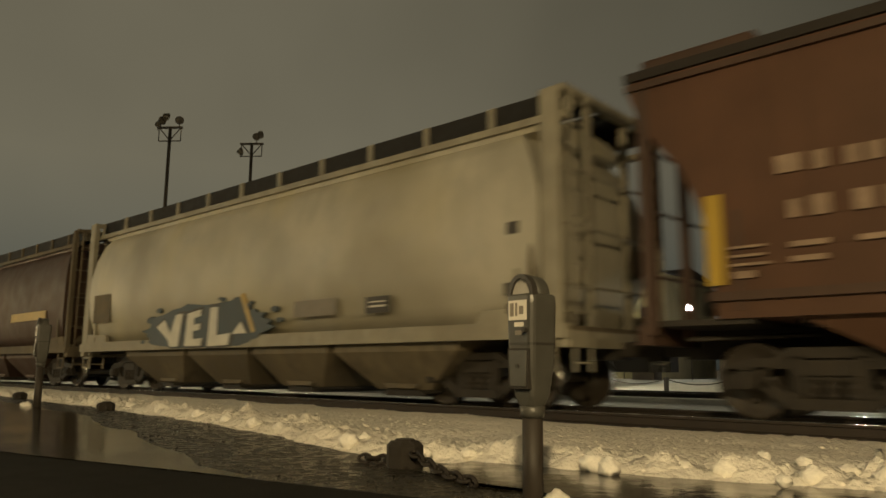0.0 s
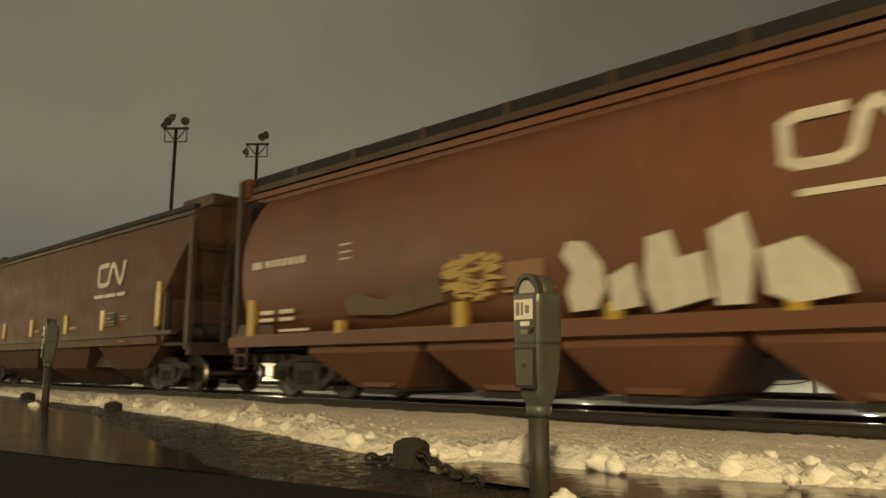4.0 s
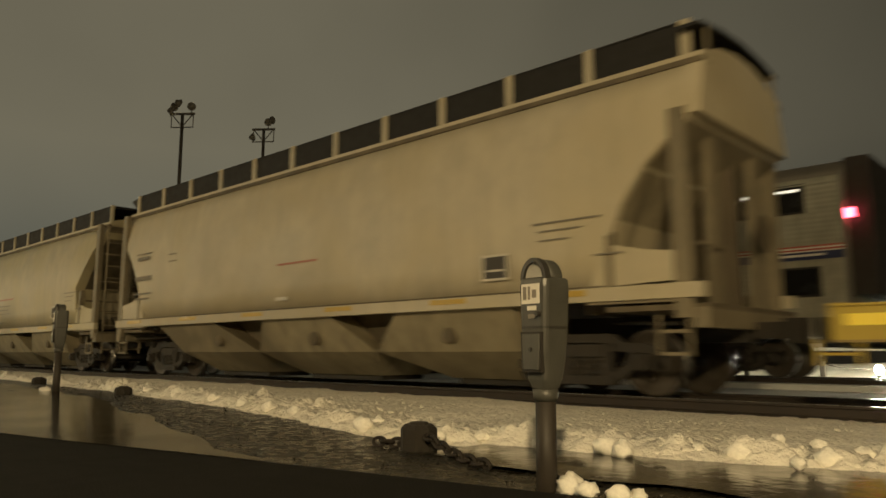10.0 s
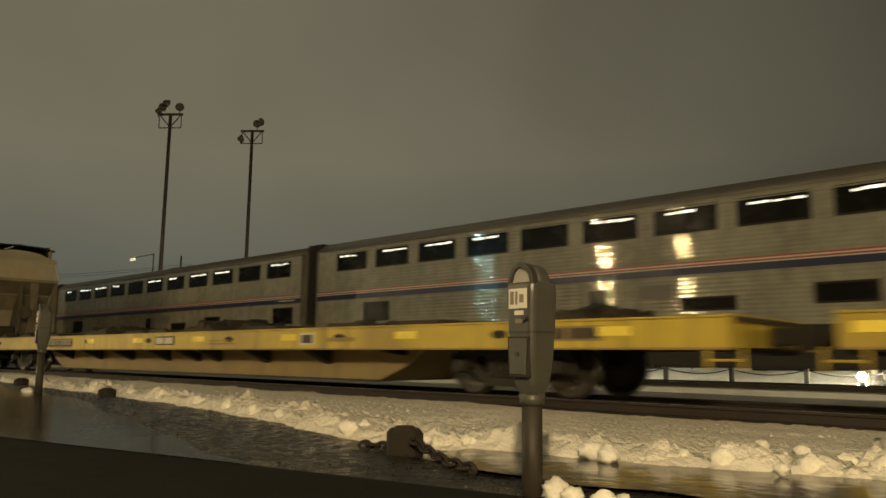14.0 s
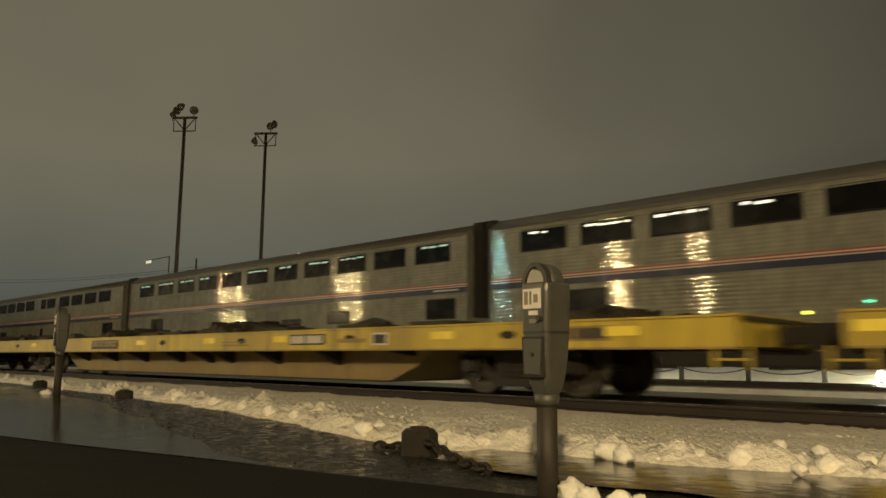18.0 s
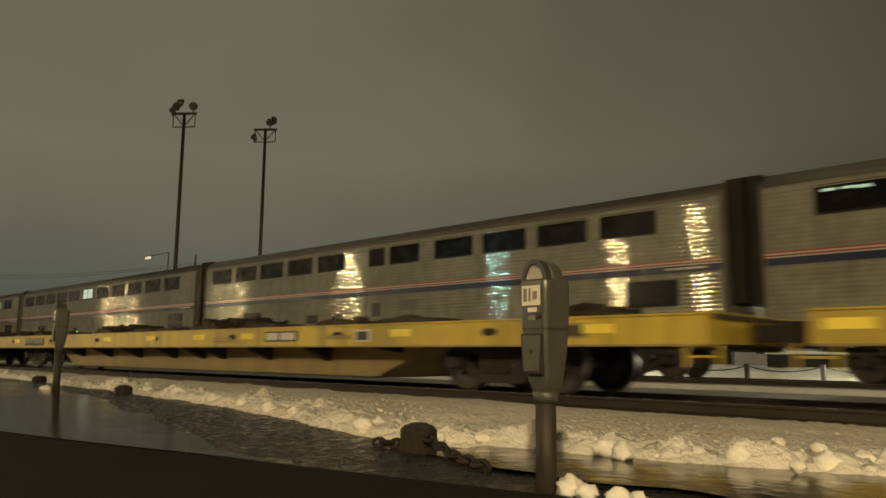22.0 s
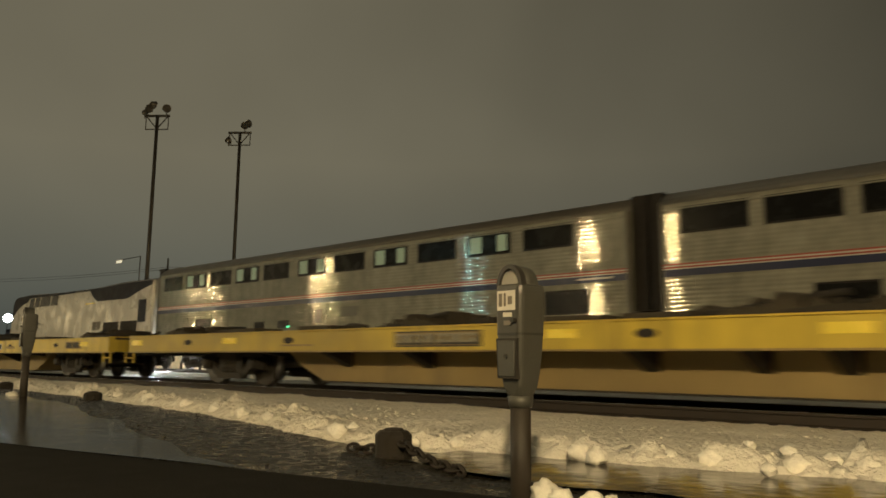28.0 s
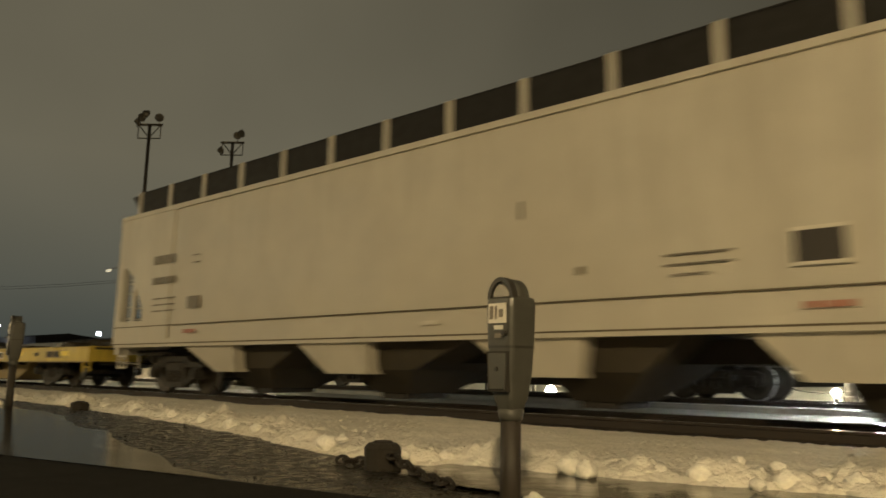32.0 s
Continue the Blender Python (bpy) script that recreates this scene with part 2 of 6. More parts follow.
M_WHITEPAINT = surface("white_lettering", (0.68, 0.64, 0.55), 0.6, var=0.22, scale=7)
M_GREYPAINT = surface("faded_lettering", (0.21, 0.185, 0.15), 0.6, var=0.25, scale=8)
M_GREYLETTER = surface("worn_grey_lettering", (0.36, 0.335, 0.26), 0.6, var=0.4, scale=9)
M_FADED = surface("worn_pale_lettering", (0.30, 0.215, 0.15), 0.6, var=0.35, scale=9)
M_REDPAINT = surface("faded_red_lettering", (0.42, 0.17, 0.12), 0.6, var=0.2, scale=6)
M_BLACKPAINT = surface("black_lettering", (0.05, 0.045, 0.04), 0.6, var=0.2, scale=6)
M_SPRAYWHITE = surface("white_spray_paint", (0.62, 0.60, 0.52), 0.6, var=0.2, scale=5)
M_SPRAYBLUE = surface("blue_spray_paint", (0.055, 0.075, 0.09), 0.6, var=0.4, scale=3)
M_SPRAY_GLINT = surface("yellow_spray_and_glint", (0.50, 0.36, 0.13), 0.6, var=0.3, scale=5)
M_PALERED = surface("faded_red_paint", (0.27, 0.150, 0.090), 0.6, var=0.3, scale=5)
M_SPRAYGREEN = surface("dull_green_spray_paint", (0.095, 0.062, 0.030), 0.6, var=0.3, scale=3)
M_METER = surface("meter_grey_enamel", (0.070, 0.069, 0.060), 0.42, var=0.25, scale=12, bump=0.001, bump_scale=120)
M_METER_D = surface("meter_door", (0.036, 0.033, 0.028), 0.5, var=0.2, scale=12)
M_POLE = surface("dark_pole_paint", (0.034, 0.027, 0.020), 0.6, var=0.35, scale=9, bump=0.001, bump_scale=80)
M_METERGLASS = surface("meter_window", (0.85, 0.82, 0.74), 0.18, var=0.1, scale=9)
M_METERGLASS.node_tree.nodes["Principled BSDF"].inputs["Transmission Weight"].default_value = 0.55
M_METERGLASS.node_tree.nodes["Principled BSDF"].inputs["IOR"].default_value = 1.05
M_STICKER = surface("meter_sticker", (0.72, 0.68, 0.60), 0.5, var=0.15, scale=20)
M_WOOD = surface("weathered_timber", (0.026, 0.021, 0.015), 0.85, var=0.4, scale=12, grime=(0.012, 0.010, 0.008), streak=0.6, bump=0.006, bump_scale=30)
M_CHAIN = surface("rusty_chain", (0.020, 0.015, 0.011), 0.7, metal=0.1, var=0.4, scale=25)
M_MAST = surface("dark_mast", (0.075, 0.062, 0.047), 0.7, var=0.3, scale=2)
M_FLOOD = surface("floodlight_housing", (0.11, 0.095, 0.072), 0.5, var=0.3, scale=4)
M_HILL = surface("dark_building", (0.020, 0.018, 0.016), 0.9, var=0.4, scale=0.6)
M_DEPOT = surface("dim_plaster", (0.20, 0.175, 0.10), 0.85, var=0.4, scale=0.8)
M_WALLLIT = surface("pale_wall", (0.38, 0.34, 0.25), 0.8, var=0.2, scale=1.0)
G_WHITE = glow("white_lamp_glass", (1.0, 0.92, 0.78), 120)
G_LEMON = glow("lemon_lamp_glass", (1.0, 0.93, 0.55), 90)
G_COLD = glow("cold_lamp_glass", (0.75, 0.85, 1.0), 60)
G_WARM = glow("warm_lamp_glass", (1.0, 0.78, 0.42), 1500)
G_TUBE = glow("ceiling_tube", (1.0, 0.95, 0.78), 1.3)
G_TUBEG = glow("greenish_tube", (0.62, 0.92, 0.72), 0.42)
G_RED = glow("red_marker_glass", (1.0, 0.08, 0.12), 14)
G_YELLOW = glow("yellow_indicator", (1.0, 0.85, 0.10), 3.0)
G_GREEN = glow("green_indicator", (0.10, 1.0, 0.45), 2.0)
G_ROOM = glow("lit_room", (0.80, 1.0, 0.86), 0.42)
G_CURTAIN = glow("lit_curtain", (0.45, 0.62, 0.52), 0.026)


# ---- mesh helpers ----
def part(name, bm, material, parent=None, label="", smooth=False):
    me = bpy.data.meshes.new(name)
    bm.normal_update()
    bm.to_mesh(me)
    bm.free()
    me.materials.append(material)
    if smooth:
        for p in me.polygons:
            p.use_smooth = True
    return share(name, me, parent, label)


def share(name, me, parent=None, label="", m=None):
    o = new(name, me)
    o.parent = parent
    if m:
        o.matrix_basis = m
    if label:
        o["label"] = label
    return o


def box(x0, x1, y0, y1, z0, z1, bm=None, bevel=0.0):
    own = bmesh.new()
    r = bmesh.ops.create_cube(own, size=1)
    for v in r["verts"]:
        v.co = ((x0 + x1) / 2 + v.co.x * (x1 - x0), (y0 + y1) / 2 + v.co.y * (y1 - y0), (z0 + z1) / 2 + v.co.z * (z1 - z0))
    if bevel:
        bmesh.ops.bevel(own, geom=own.edges[:], offset=bevel, segments=2, affect="EDGES", profile=0.6)
    return merge(own, bm)


def merge(own, bm):
    if bm is None:
        return own
    me = bpy.data.meshes.new("tmp")
    own.to_mesh(me)
    own.free()
    bm.from_mesh(me)
    bpy.data.meshes.remove(me)
    return bm


def prism(points, a, b, axis="y", bm=None, bevel=0.0):
    """A polygon swept along an axis from a to b. points: (x, z) for y, (y, z) for x, (x, y) for z."""
    own = bmesh.new()
    put = {"y": lambda p, s: (p[0], s, p[1]), "x": lambda p, s: (s, p[0], p[1]), "z": lambda p, s: (p[0], p[1], s)}[axis]
    v0 = [own.verts.new(put(p, a)) for p in points]
    v1 = [own.verts.new(put(p, b)) for p in points]
    own.faces.new(v0)
    own.faces.new(v1)
    k = len(points)
    for i in range(k):
        own.faces.new((v0[i], v0[(i + 1) % k], v1[(i + 1) % k], v1[i]))
    bmesh.ops.recalc_face_normals(own, faces=own.faces[:])
    if bevel:
        bmesh.ops.bevel(own, geom=own.edges[:], offset=bevel, segments=1, affect="EDGES")
    return merge(own, bm)


def loft(rings, bm=None, caps=True):
    own = bmesh.new()
    vs = [[own.verts.new(p) for p in ring] for ring in rings]
    k = len(rings[0])
    for r0, r1 in zip(vs, vs[1:]):
        for i in range(k):
            own.faces.new((r0[i], r0[(i + 1) % k], r1[(i + 1) % k], r1[i]))
    if caps:
        own.faces.new(vs[0])
        own.faces.new(vs[-1])
    bmesh.ops.recalc_face_normals(own, faces=own.faces[:])
    return merge(own, bm)


def rod(p, q, r, bm=None, seg=8, r2=None):
    p, q = Vector(p), Vector(q)
    d = q - p
    a = d.orthogonal().normalized()
    b = d.normalized().cross(a)
    rings = []
    for c, rad in ((p, r), (q, r if r2 is None else r2)):
        rings.append([c + (a * math.cos(2 * math.pi * i / seg) + b * math.sin(2 * math.pi * i / seg)) * rad for i in range(seg)])
    return loft(rings, bm)


def lathe(profile, axis="y", seg=24, bm=None, centre=(0, 0, 0)):
    """profile: (radius, along) pairs, closed round the axis."""
    rings = []
    for r, s in profile:
        ring = []
        for i in range(seg):
            a = 2 * math.pi * i / seg
            c, d = r * math.cos(a), r * math.sin(a)
            p = {"y": (c, s, d), "z": (c, d, s), "x": (s, c, d)}[axis]
            ring.append(Vector(p) + Vector(centre))
        rings.append(ring)
    return loft(rings, bm)


def tube(points, r, seg=5):
    """A bent rod through the points."""
    rings = []
    for i, p in enumerate(points):
        d = (points[min(i + 1, len(points) - 1)] - points[max(i - 1, 0)]).normalized()
        a = d.cross(Vector((0, 0, 1))).normalized()
        b = d.cross(a)
        rings.append([p + (a * math.cos(2 * math.pi * k / seg) + b * math.sin(2 * math.pi * k / seg)) * r for k in range(seg)])
    return loft(rings)


def bars(cells, y, thick, bm=None):
    """Thin raised plates on a side that faces -y: (x0, x1, z0, z1)."""
    for x0, x1, z0, z1 in cells:
        bm = box(x0, x1, y - thick, y, z0, z1, bm)
    return bm


# ---- ground, road, tracks ----
YC1, YC2 = 9.87, 19.04  # centre lines of the freight and the passenger track
ZG = 0.05  # top of the pavement


EDGE = ((-300, 6.5), (-60, 5.4), (-13.5, 4.11), (-6.63, 3.47), (-3.54, 3.08), (-2.12, 3.26), (-1.33, 3.48), (-0.76, 3.66), (2.0, 4.4), (40, 6.5))


def snow_edge(x):
    for (a, ya), (b, yb) in zip(EDGE, EDGE[1:]):
        if x <= b:
            break
    return ya + (yb - ya) * (x - a) / (b - a) + 0.03 * math.sin(1.9 * x) + 0.02 * math.sin(5.3 * x + 1)


def road_edge(x):
    return 2.74 + 0.20 * x if x > -9 else 0.94 + 0.02 * (x + 9)


def grid_mesh(name, xs, rows_at, material, kind="structure", parent=None):
    """A sheet: rows_at(x) gives the (y, z) pairs across it."""
    bm = bmesh.new()
    prev = None
    for x in xs:
        line = [bm.verts.new((x, y, z)) for y, z in rows_at(x)]
        if prev:
            for a in range(len(line) - 1):
                bm.faces.new((prev[a], line[a], line[a + 1], prev[a + 1]))
        prev = line
    bmesh.ops.recalc_face_normals(bm, faces=bm.faces[:])
    o = part(name, bm, material, parent, smooth=True)
    for p in o.data.polygons:
        if p.normal.z < 0:
            o.data.flip_normals()
            break
    return tagged(o, kind=kind)


def steps(a, b, n):
    return [a + (b - a) * i / n for i in range(n + 1)]


tagged(part("ground", box(-900, 900, -600, 1200, -1.2, -0.24), M_BALLAST_SNOW), "flat railway yard under thin trodden snow", "ground", kind="structure")
road = part("road", prism([(-300, -60), (120, -60), (120, 0.6 + 2.14)] + [(x, road_edge(x)) for x in (6, 0, -3, -6, -9, -30, -300)], -0.4, ZG - 0.004, "z"), M_ROAD)
tagged(road, "dark asphalt road along the parking meters", "road", kind="structure")


def verge(x, y):
    """How far the wet verge rises away from the road."""
    return 0.030 * min(max(0.0, y - road_edge(x)), 2.2) * min(1.0, max(0.0, (-3.1 - x) / 1.4))


def pave_rows(x):
    a, b = road_edge(x), snow_edge(x) + 0.4
    out = []
    for i in range(15):
        y = a + (b - a) * i / 14
        z = ZG + 0.010 * noise.noise((x * 2.1, y * 2.1, 3)) - 0.004 + 0.003 * noise.noise((x * 9, y * 9, 1))
        out.append((y, ZG - 0.005 if i == 0 else z + verge(x, y)))
    return out


pav = grid_mesh("pavement", steps(-60, -16, 60) + steps(-15.9, 4, 300) + steps(4.2, 40, 40), pave_rows, M_PAVE)
tagged(pav, "wet gravelly pavement strip with slush and ice", "pavement")

# standing water between the road and the gravel
def water_far(x):
    return float(np.interp(x, (-40, -12.3, -9.0, -7.8, -6.4, -5.8, -4.86, -4.46, -4.0, -3.6, -3.2), (3.9, 3.60, 3.24, 3.12, 2.80, 2.67, 2.44, 2.40, 2.24, 2.10, 2.06)))


bm = bmesh.new()
lo, hi = [], []
for x in steps(-40, -3.2, 140):
    w = 0.04 * math.sin(3.1 * x) + 0.025 * math.sin(7.7 * x + 2) + 0.02 * math.sin(19 * x)
    a, b = road_edge(x) - 0.03 - 0.015 * math.sin(2.3 * x), max(road_edge(x) + 0.02, water_far(x) + w)
    lo.append(bm.verts.new((x, a, ZG + 0.003)))
    hi.append(bm.verts.new((x, b, ZG + 0.006 + verge(x, b))))
for i in range(len(lo) - 1):
    bm.faces.new((lo[i], lo[i + 1], hi[i + 1], hi[i]))
tagged(part("puddle", bm, M_WATER), "shallow puddle mirroring the train and the sky", "puddle", kind="structure")


def lumps(x, y, k):
    d = noise.voronoi((x * k, y * k, 0.37 * k))[0][0]
    return max(0.0, 1 - (d / 0.62) ** 2)


def bank_rows(x):
    e = snow_edge(x)
    out = []
    for i in range(66):
        f = (i / 65) ** 1.9
        y = e + (8.72 - e) * f
        n1 = noise.noise((x * 0.8, y * 1.2, 0))
        n2 = noise.noise((x * 3.1, y * 3.3, 5))
        n3 = noise.noise((x * 21.0, y * 23.0, 9))
        rise = min(1, (y - e) / 0.16) ** 0.7
        front = math.exp(-((y - e - 0.30) / 0.42) ** 2)
        big = lumps(x, y, 6.5) * max(0, 0.35 + 1.3 * n2)
        small = lumps(x + 3, y, 16.0)
        z = ZG - 0.05 + rise * (0.075 + 0.02 * front) - 0.038 * max(0, y - e - 0.4)
        z += verge(x, e) * math.exp(-(y - e) / 1.2)
        z += rise * (0.03 * n1 + (0.022 + 0.080 * front) * big + (0.011 + 0.038 * front) * small * (0.7 + n2) + 0.012 * n3)
        if y > 8.2:
            z = min(z, -0.13 - 0.16 * (y - 8.4) + 0.02 * n2)
        out.append((y, z))
    return out


bank = grid_mesh("snow_bank", steps(-120, -30, 90) + steps(-29.8, -12, 180) + steps(-11.97, -6, 200) + steps(-5.975, 3.5, 420) + steps(3.8, 40, 60), bank_rows, M_SNOW)
tagged(bank, "lumpy ploughed snow bank beside the track", "snow")


def clod_mesh(seed, sub=3, rough=0.35):
    bm = bmesh.new()
    bmesh.ops.create_icosphere(bm, subdivisions=sub, radius=1)
    for f in bm.faces:
        f.smooth = True
    for v in bm.verts:
        d = v.co.normalized()
        k = 1 + rough * noise.noise(d * 1.7 + Vector((seed, 0, 0))) + rough * 0.7 * noise.noise(d * 3.9 + Vector((0, seed, 0))) + 0.16 * noise.noise(d * 9 + Vector((0, 0, seed)))
        v.co = d * k
    me = bpy.data.meshes.new("snow_clod")
    bm.to_mesh(me)
    bm.free()
    me.materials.append(M_CLOD)
    return me


CLODS = [clod_mesh(3.7 * i) for i in range(7)]


def clod(x, y, z, r, k, squash=0.75):
    o = share("snow_clod", CLODS[k % 7], None, "", pose(x, y, z, 0, 0, 47 * k) @ Matrix.Diagonal((r, r * 0.85, r * squash, 1)))
    return tagged(o, "pale clod of ploughed snow on the ground", "snow clod", "snow clods along the bank")


# the larger clods at the front of the bank
for i, (x, y, r) in enumerate(((-3.71, 3.20, 0.085), (-3.74, 3.36, 0.06), (-2.80, 3.32, 0.055), (-1.90, 3.34, 0.075), (-2.02, 3.40, 0.085), (-1.43, 3.62, 0.085), (-1.62, 3.60, 0.05), (-1.12, 3.50, 0.045), (-1.06, 3.72, 0.07),
                               (-0.98, 4.0, 0.06), (-2.40, 3.32, 0.05), (-4.15, 3.36, 0.08), (-4.66, 3.34, 0.07), (-5.1, 3.40, 0.08), (-6.3, 3.60, 0.09), (-5.7, 3.52, 0.07), (-3.0, 3.16, 0.05), (-0.80, 3.85, 0.075), (-1.5, 4.38, 0.05), (-1.25, 4.25, 0.05),
                               (-7.2, 3.7, 0.10), (-8.1, 3.8, 0.09), (-9.3, 3.9, 0.11), (-10.4, 4.0, 0.10), (-11.9, 4.15, 0.11), (-0.4, 3.95, 0.08), (-0.1, 4.1, 0.07))):
    clod(x, y, ZG + 0.045 + 0.8 * verge(x, y) + 0.05 * r, r * 0.8, i, 0.8)
# clods that lie in front of it, by the near meter
for i, (x, y, r) in enumerate(((-1.64, 2.47, 0.060), (-1.55, 2.46, 0.045), (-1.42, 2.46, 0.050), (-1.36, 2.50, 0.035), (-1.08, 2.56, 0.025), (-0.86, 2.7, 0.025))):
    clod(x, y, ZG + 0.3 * r, r, i + 3, 0.75)
for i, (x, y, r) in enumerate(((-9.65, 3.25, 0.05), (-9.9, 3.3, 0.04))):
    clod(x, y, ZG + verge(x, y) + 0.3 * r, r, i + 1)

# wet ice on the pavement beside the bank
bm = bmesh.new()
lo, hi = [], []
for x in steps(-2.75, 6, 70):
    w = 0.05 * math.sin(4.1 * x) + 0.03 * math.sin(9.7 * x + 2)
    a = min(snow_edge(x), max(road_edge(x) + 0.02, 2.72 + w))
    lo.append(bm.verts.new((x, a, ZG + 0.014)))
    hi.append(bm.verts.new((x, snow_edge(x) + 0.12, ZG + 0.014)))
for i in range(len(lo) - 1):
    bm.faces.new((lo[i], lo[i + 1], hi[i + 1], hi[i]))
tagged(part("ice_sheet", bm, M_ICE), "smooth wet ice along the foot of the snow bank", "ice", kind="structure")

# small crumbs of snow strewn over the bank
bm = bmesh.new()
rnd = random.Random(5)
verts, faces = [], []
base = bmesh.new()
bmesh.ops.create_icosphere(base, subdivisions=1, radius=1)
dirs = [v.co.normalized() for v in base.verts]
tris = [tuple(v.index for v in f.verts) for f in base.faces]
base.free()
for i in range(2200):
    x = -24 + 26.5 * rnd.random() ** 0.75
    e = snow_edge(x)
    y = e + 0.02 + (abs(rnd.gauss(0, 0.32)) if rnd.random() < 0.62 else 4.5 * rnd.random() ** 1.4)
    if y > 8.3:
        continue
    r = 0.008 + (0.030 if y < e + 0.8 else 0.016) * rnd.random() ** 2.6
    z = ZG + 0.045 - 0.25 * r + verge(x, e) * math.exp(-(y - e) / 1.2) - 0.042 * max(0, y - e - 0.4)
    if y - e < 0.22:
        z = ZG - 0.03 + 0.09 * (y - e) / 0.22
    turn = Euler((rnd.random() * 0.7, rnd.random() * 0.7, rnd.random() * 6)).to_matrix()
    sx, sy, sz = 0.7 + 0.7 * rnd.random(), 0.7 + 0.6 * rnd.random(), 0.4 + 0.3 * rnd.random()
    k0 = len(verts)
    for d in dirs:
        v = turn @ Vector((d.x * sx, d.y * sy, d.z * sz)) * r * (0.78 + 0.4 * rnd.random())
        verts.append((x + v.x, y + v.y, z + v.z * 0.85))
    for f in tris:
        faces.append(tuple(k0 + q for q in f))
bm.free()
me = bpy.data.meshes.new("snow_crumbs")
me.from_pydata(verts, [], faces)
me.polygons.foreach_set("use_smooth", [True] * len(faces))
me.materials.append(M_SNOW)
tagged(share("snow_crumbs", me), "crumbs of snow strewn over the bank", "snow", kind="stuff")

# gravel and broken ice on the pavement
verts, faces = [], []
for i in range(3600):
    x = -11 + 11 * rnd.random()
    a, b = max(road_edge(x) + 0.05, min(water_far(x), 3.4) if x < -4 else 0), snow_edge(x) + 0.05
    if b <= a:
        continue
    y = a + (b - a) * rnd.random()
    r = 0.003 + 0.010 * rnd.random() ** 3
    k0 = len(verts)
    turn = Euler((rnd.random() * 6, rnd.random() * 6, rnd.random() * 6)).to_matrix()
    for d in ((1, 0, 0), (-1, 0.2, 0), (0, 1, 0), (0.1, -1, 0), (0, 0, 0.7), (0, 0, -0.7)):
        v = turn @ Vector(d) * r
        verts.append((x + v.x, y + v.y, ZG + verge(x, y) + 0.1 * r + v.z * 0.5))
    for f in ((0, 2, 4), (2, 1, 4), (1, 3, 4), (3, 0, 4), (2, 0, 5), (1, 2, 5), (3, 1, 5), (0, 3, 5)):
        faces.append(tuple(k0 + a for a in f))
me = bpy.data.meshes.new("gravel")
me.from_pydata(verts, [], faces)
me.materials.append(M_PAVE)
tagged(share("gravel", me), "loose wet gravel on the pavement", "gravel", kind="stuff")


def track(yc, name, label):
    bed = part(name, prism([(yc - 1.45, -0.26), (yc - 1.22, -0.165), (yc + 1.3, -0.165), (yc + 1.6, -0.26)], -500, 200, "x"), M_BALLAST)
    tagged(bed, label, "railway track", kind="structure")
    for side in (-0.75, 0.75):
        y = yc + side
        prof = [(y - 0.07, -0.165), (y + 0.07, -0.165), (y + 0.07, -0.15), (y + 0.012, -0.135), (y + 0.012, -0.045), (y + 0.036, -0.035), (y + 0.036, -0.006), (y - 0.036, -0.006), (y - 0.036, -0.035), (y - 0.012, -0.045), (y - 0.012, -0.135), (y - 0.07, -0.15)]
        r = part("rail", prism(prof, -500, 200, "x"), M_RAIL, bed)
        part("rail_head", box(-500, 200, y - 0.03, y + 0.03, -0.006, 0.0), M_RAILTOP, r, "shiny worn running surface")
    me = box(-0.115, 0.115, -1.28, 1.28, -0.2, -0.14, bevel=0.01)
    d = bpy.data.meshes.new("sleeper")
    me.to_mesh(d)
    me.free()
    d.materials.append(M_WOOD)
    for i in range(90 if yc < 15 else 0):
        share("sleeper", d, bed, "", pose(-42 + 0.52 * i, yc, -0.012))
    return bed


for a, b in ((YC1 - 0.69, YC1 + 0.69), (YC1 + 0.86, YC1 + 1.62), (YC2 - 1.6, YC2 - 0.86), (YC2 - 0.69, YC2 + 0.69)):
    tagged(part("track_snow", box(-120, 60, a, b, -0.24, -0.115), M_BALLAST_SNOW), "packed snow lying between the rails", "snow", kind="structure")
track(YC1, "track_near", "steel rails on dark ballast with timber sleepers")
track(YC2, "track_far", "steel rails on dark ballast behind the freight track")


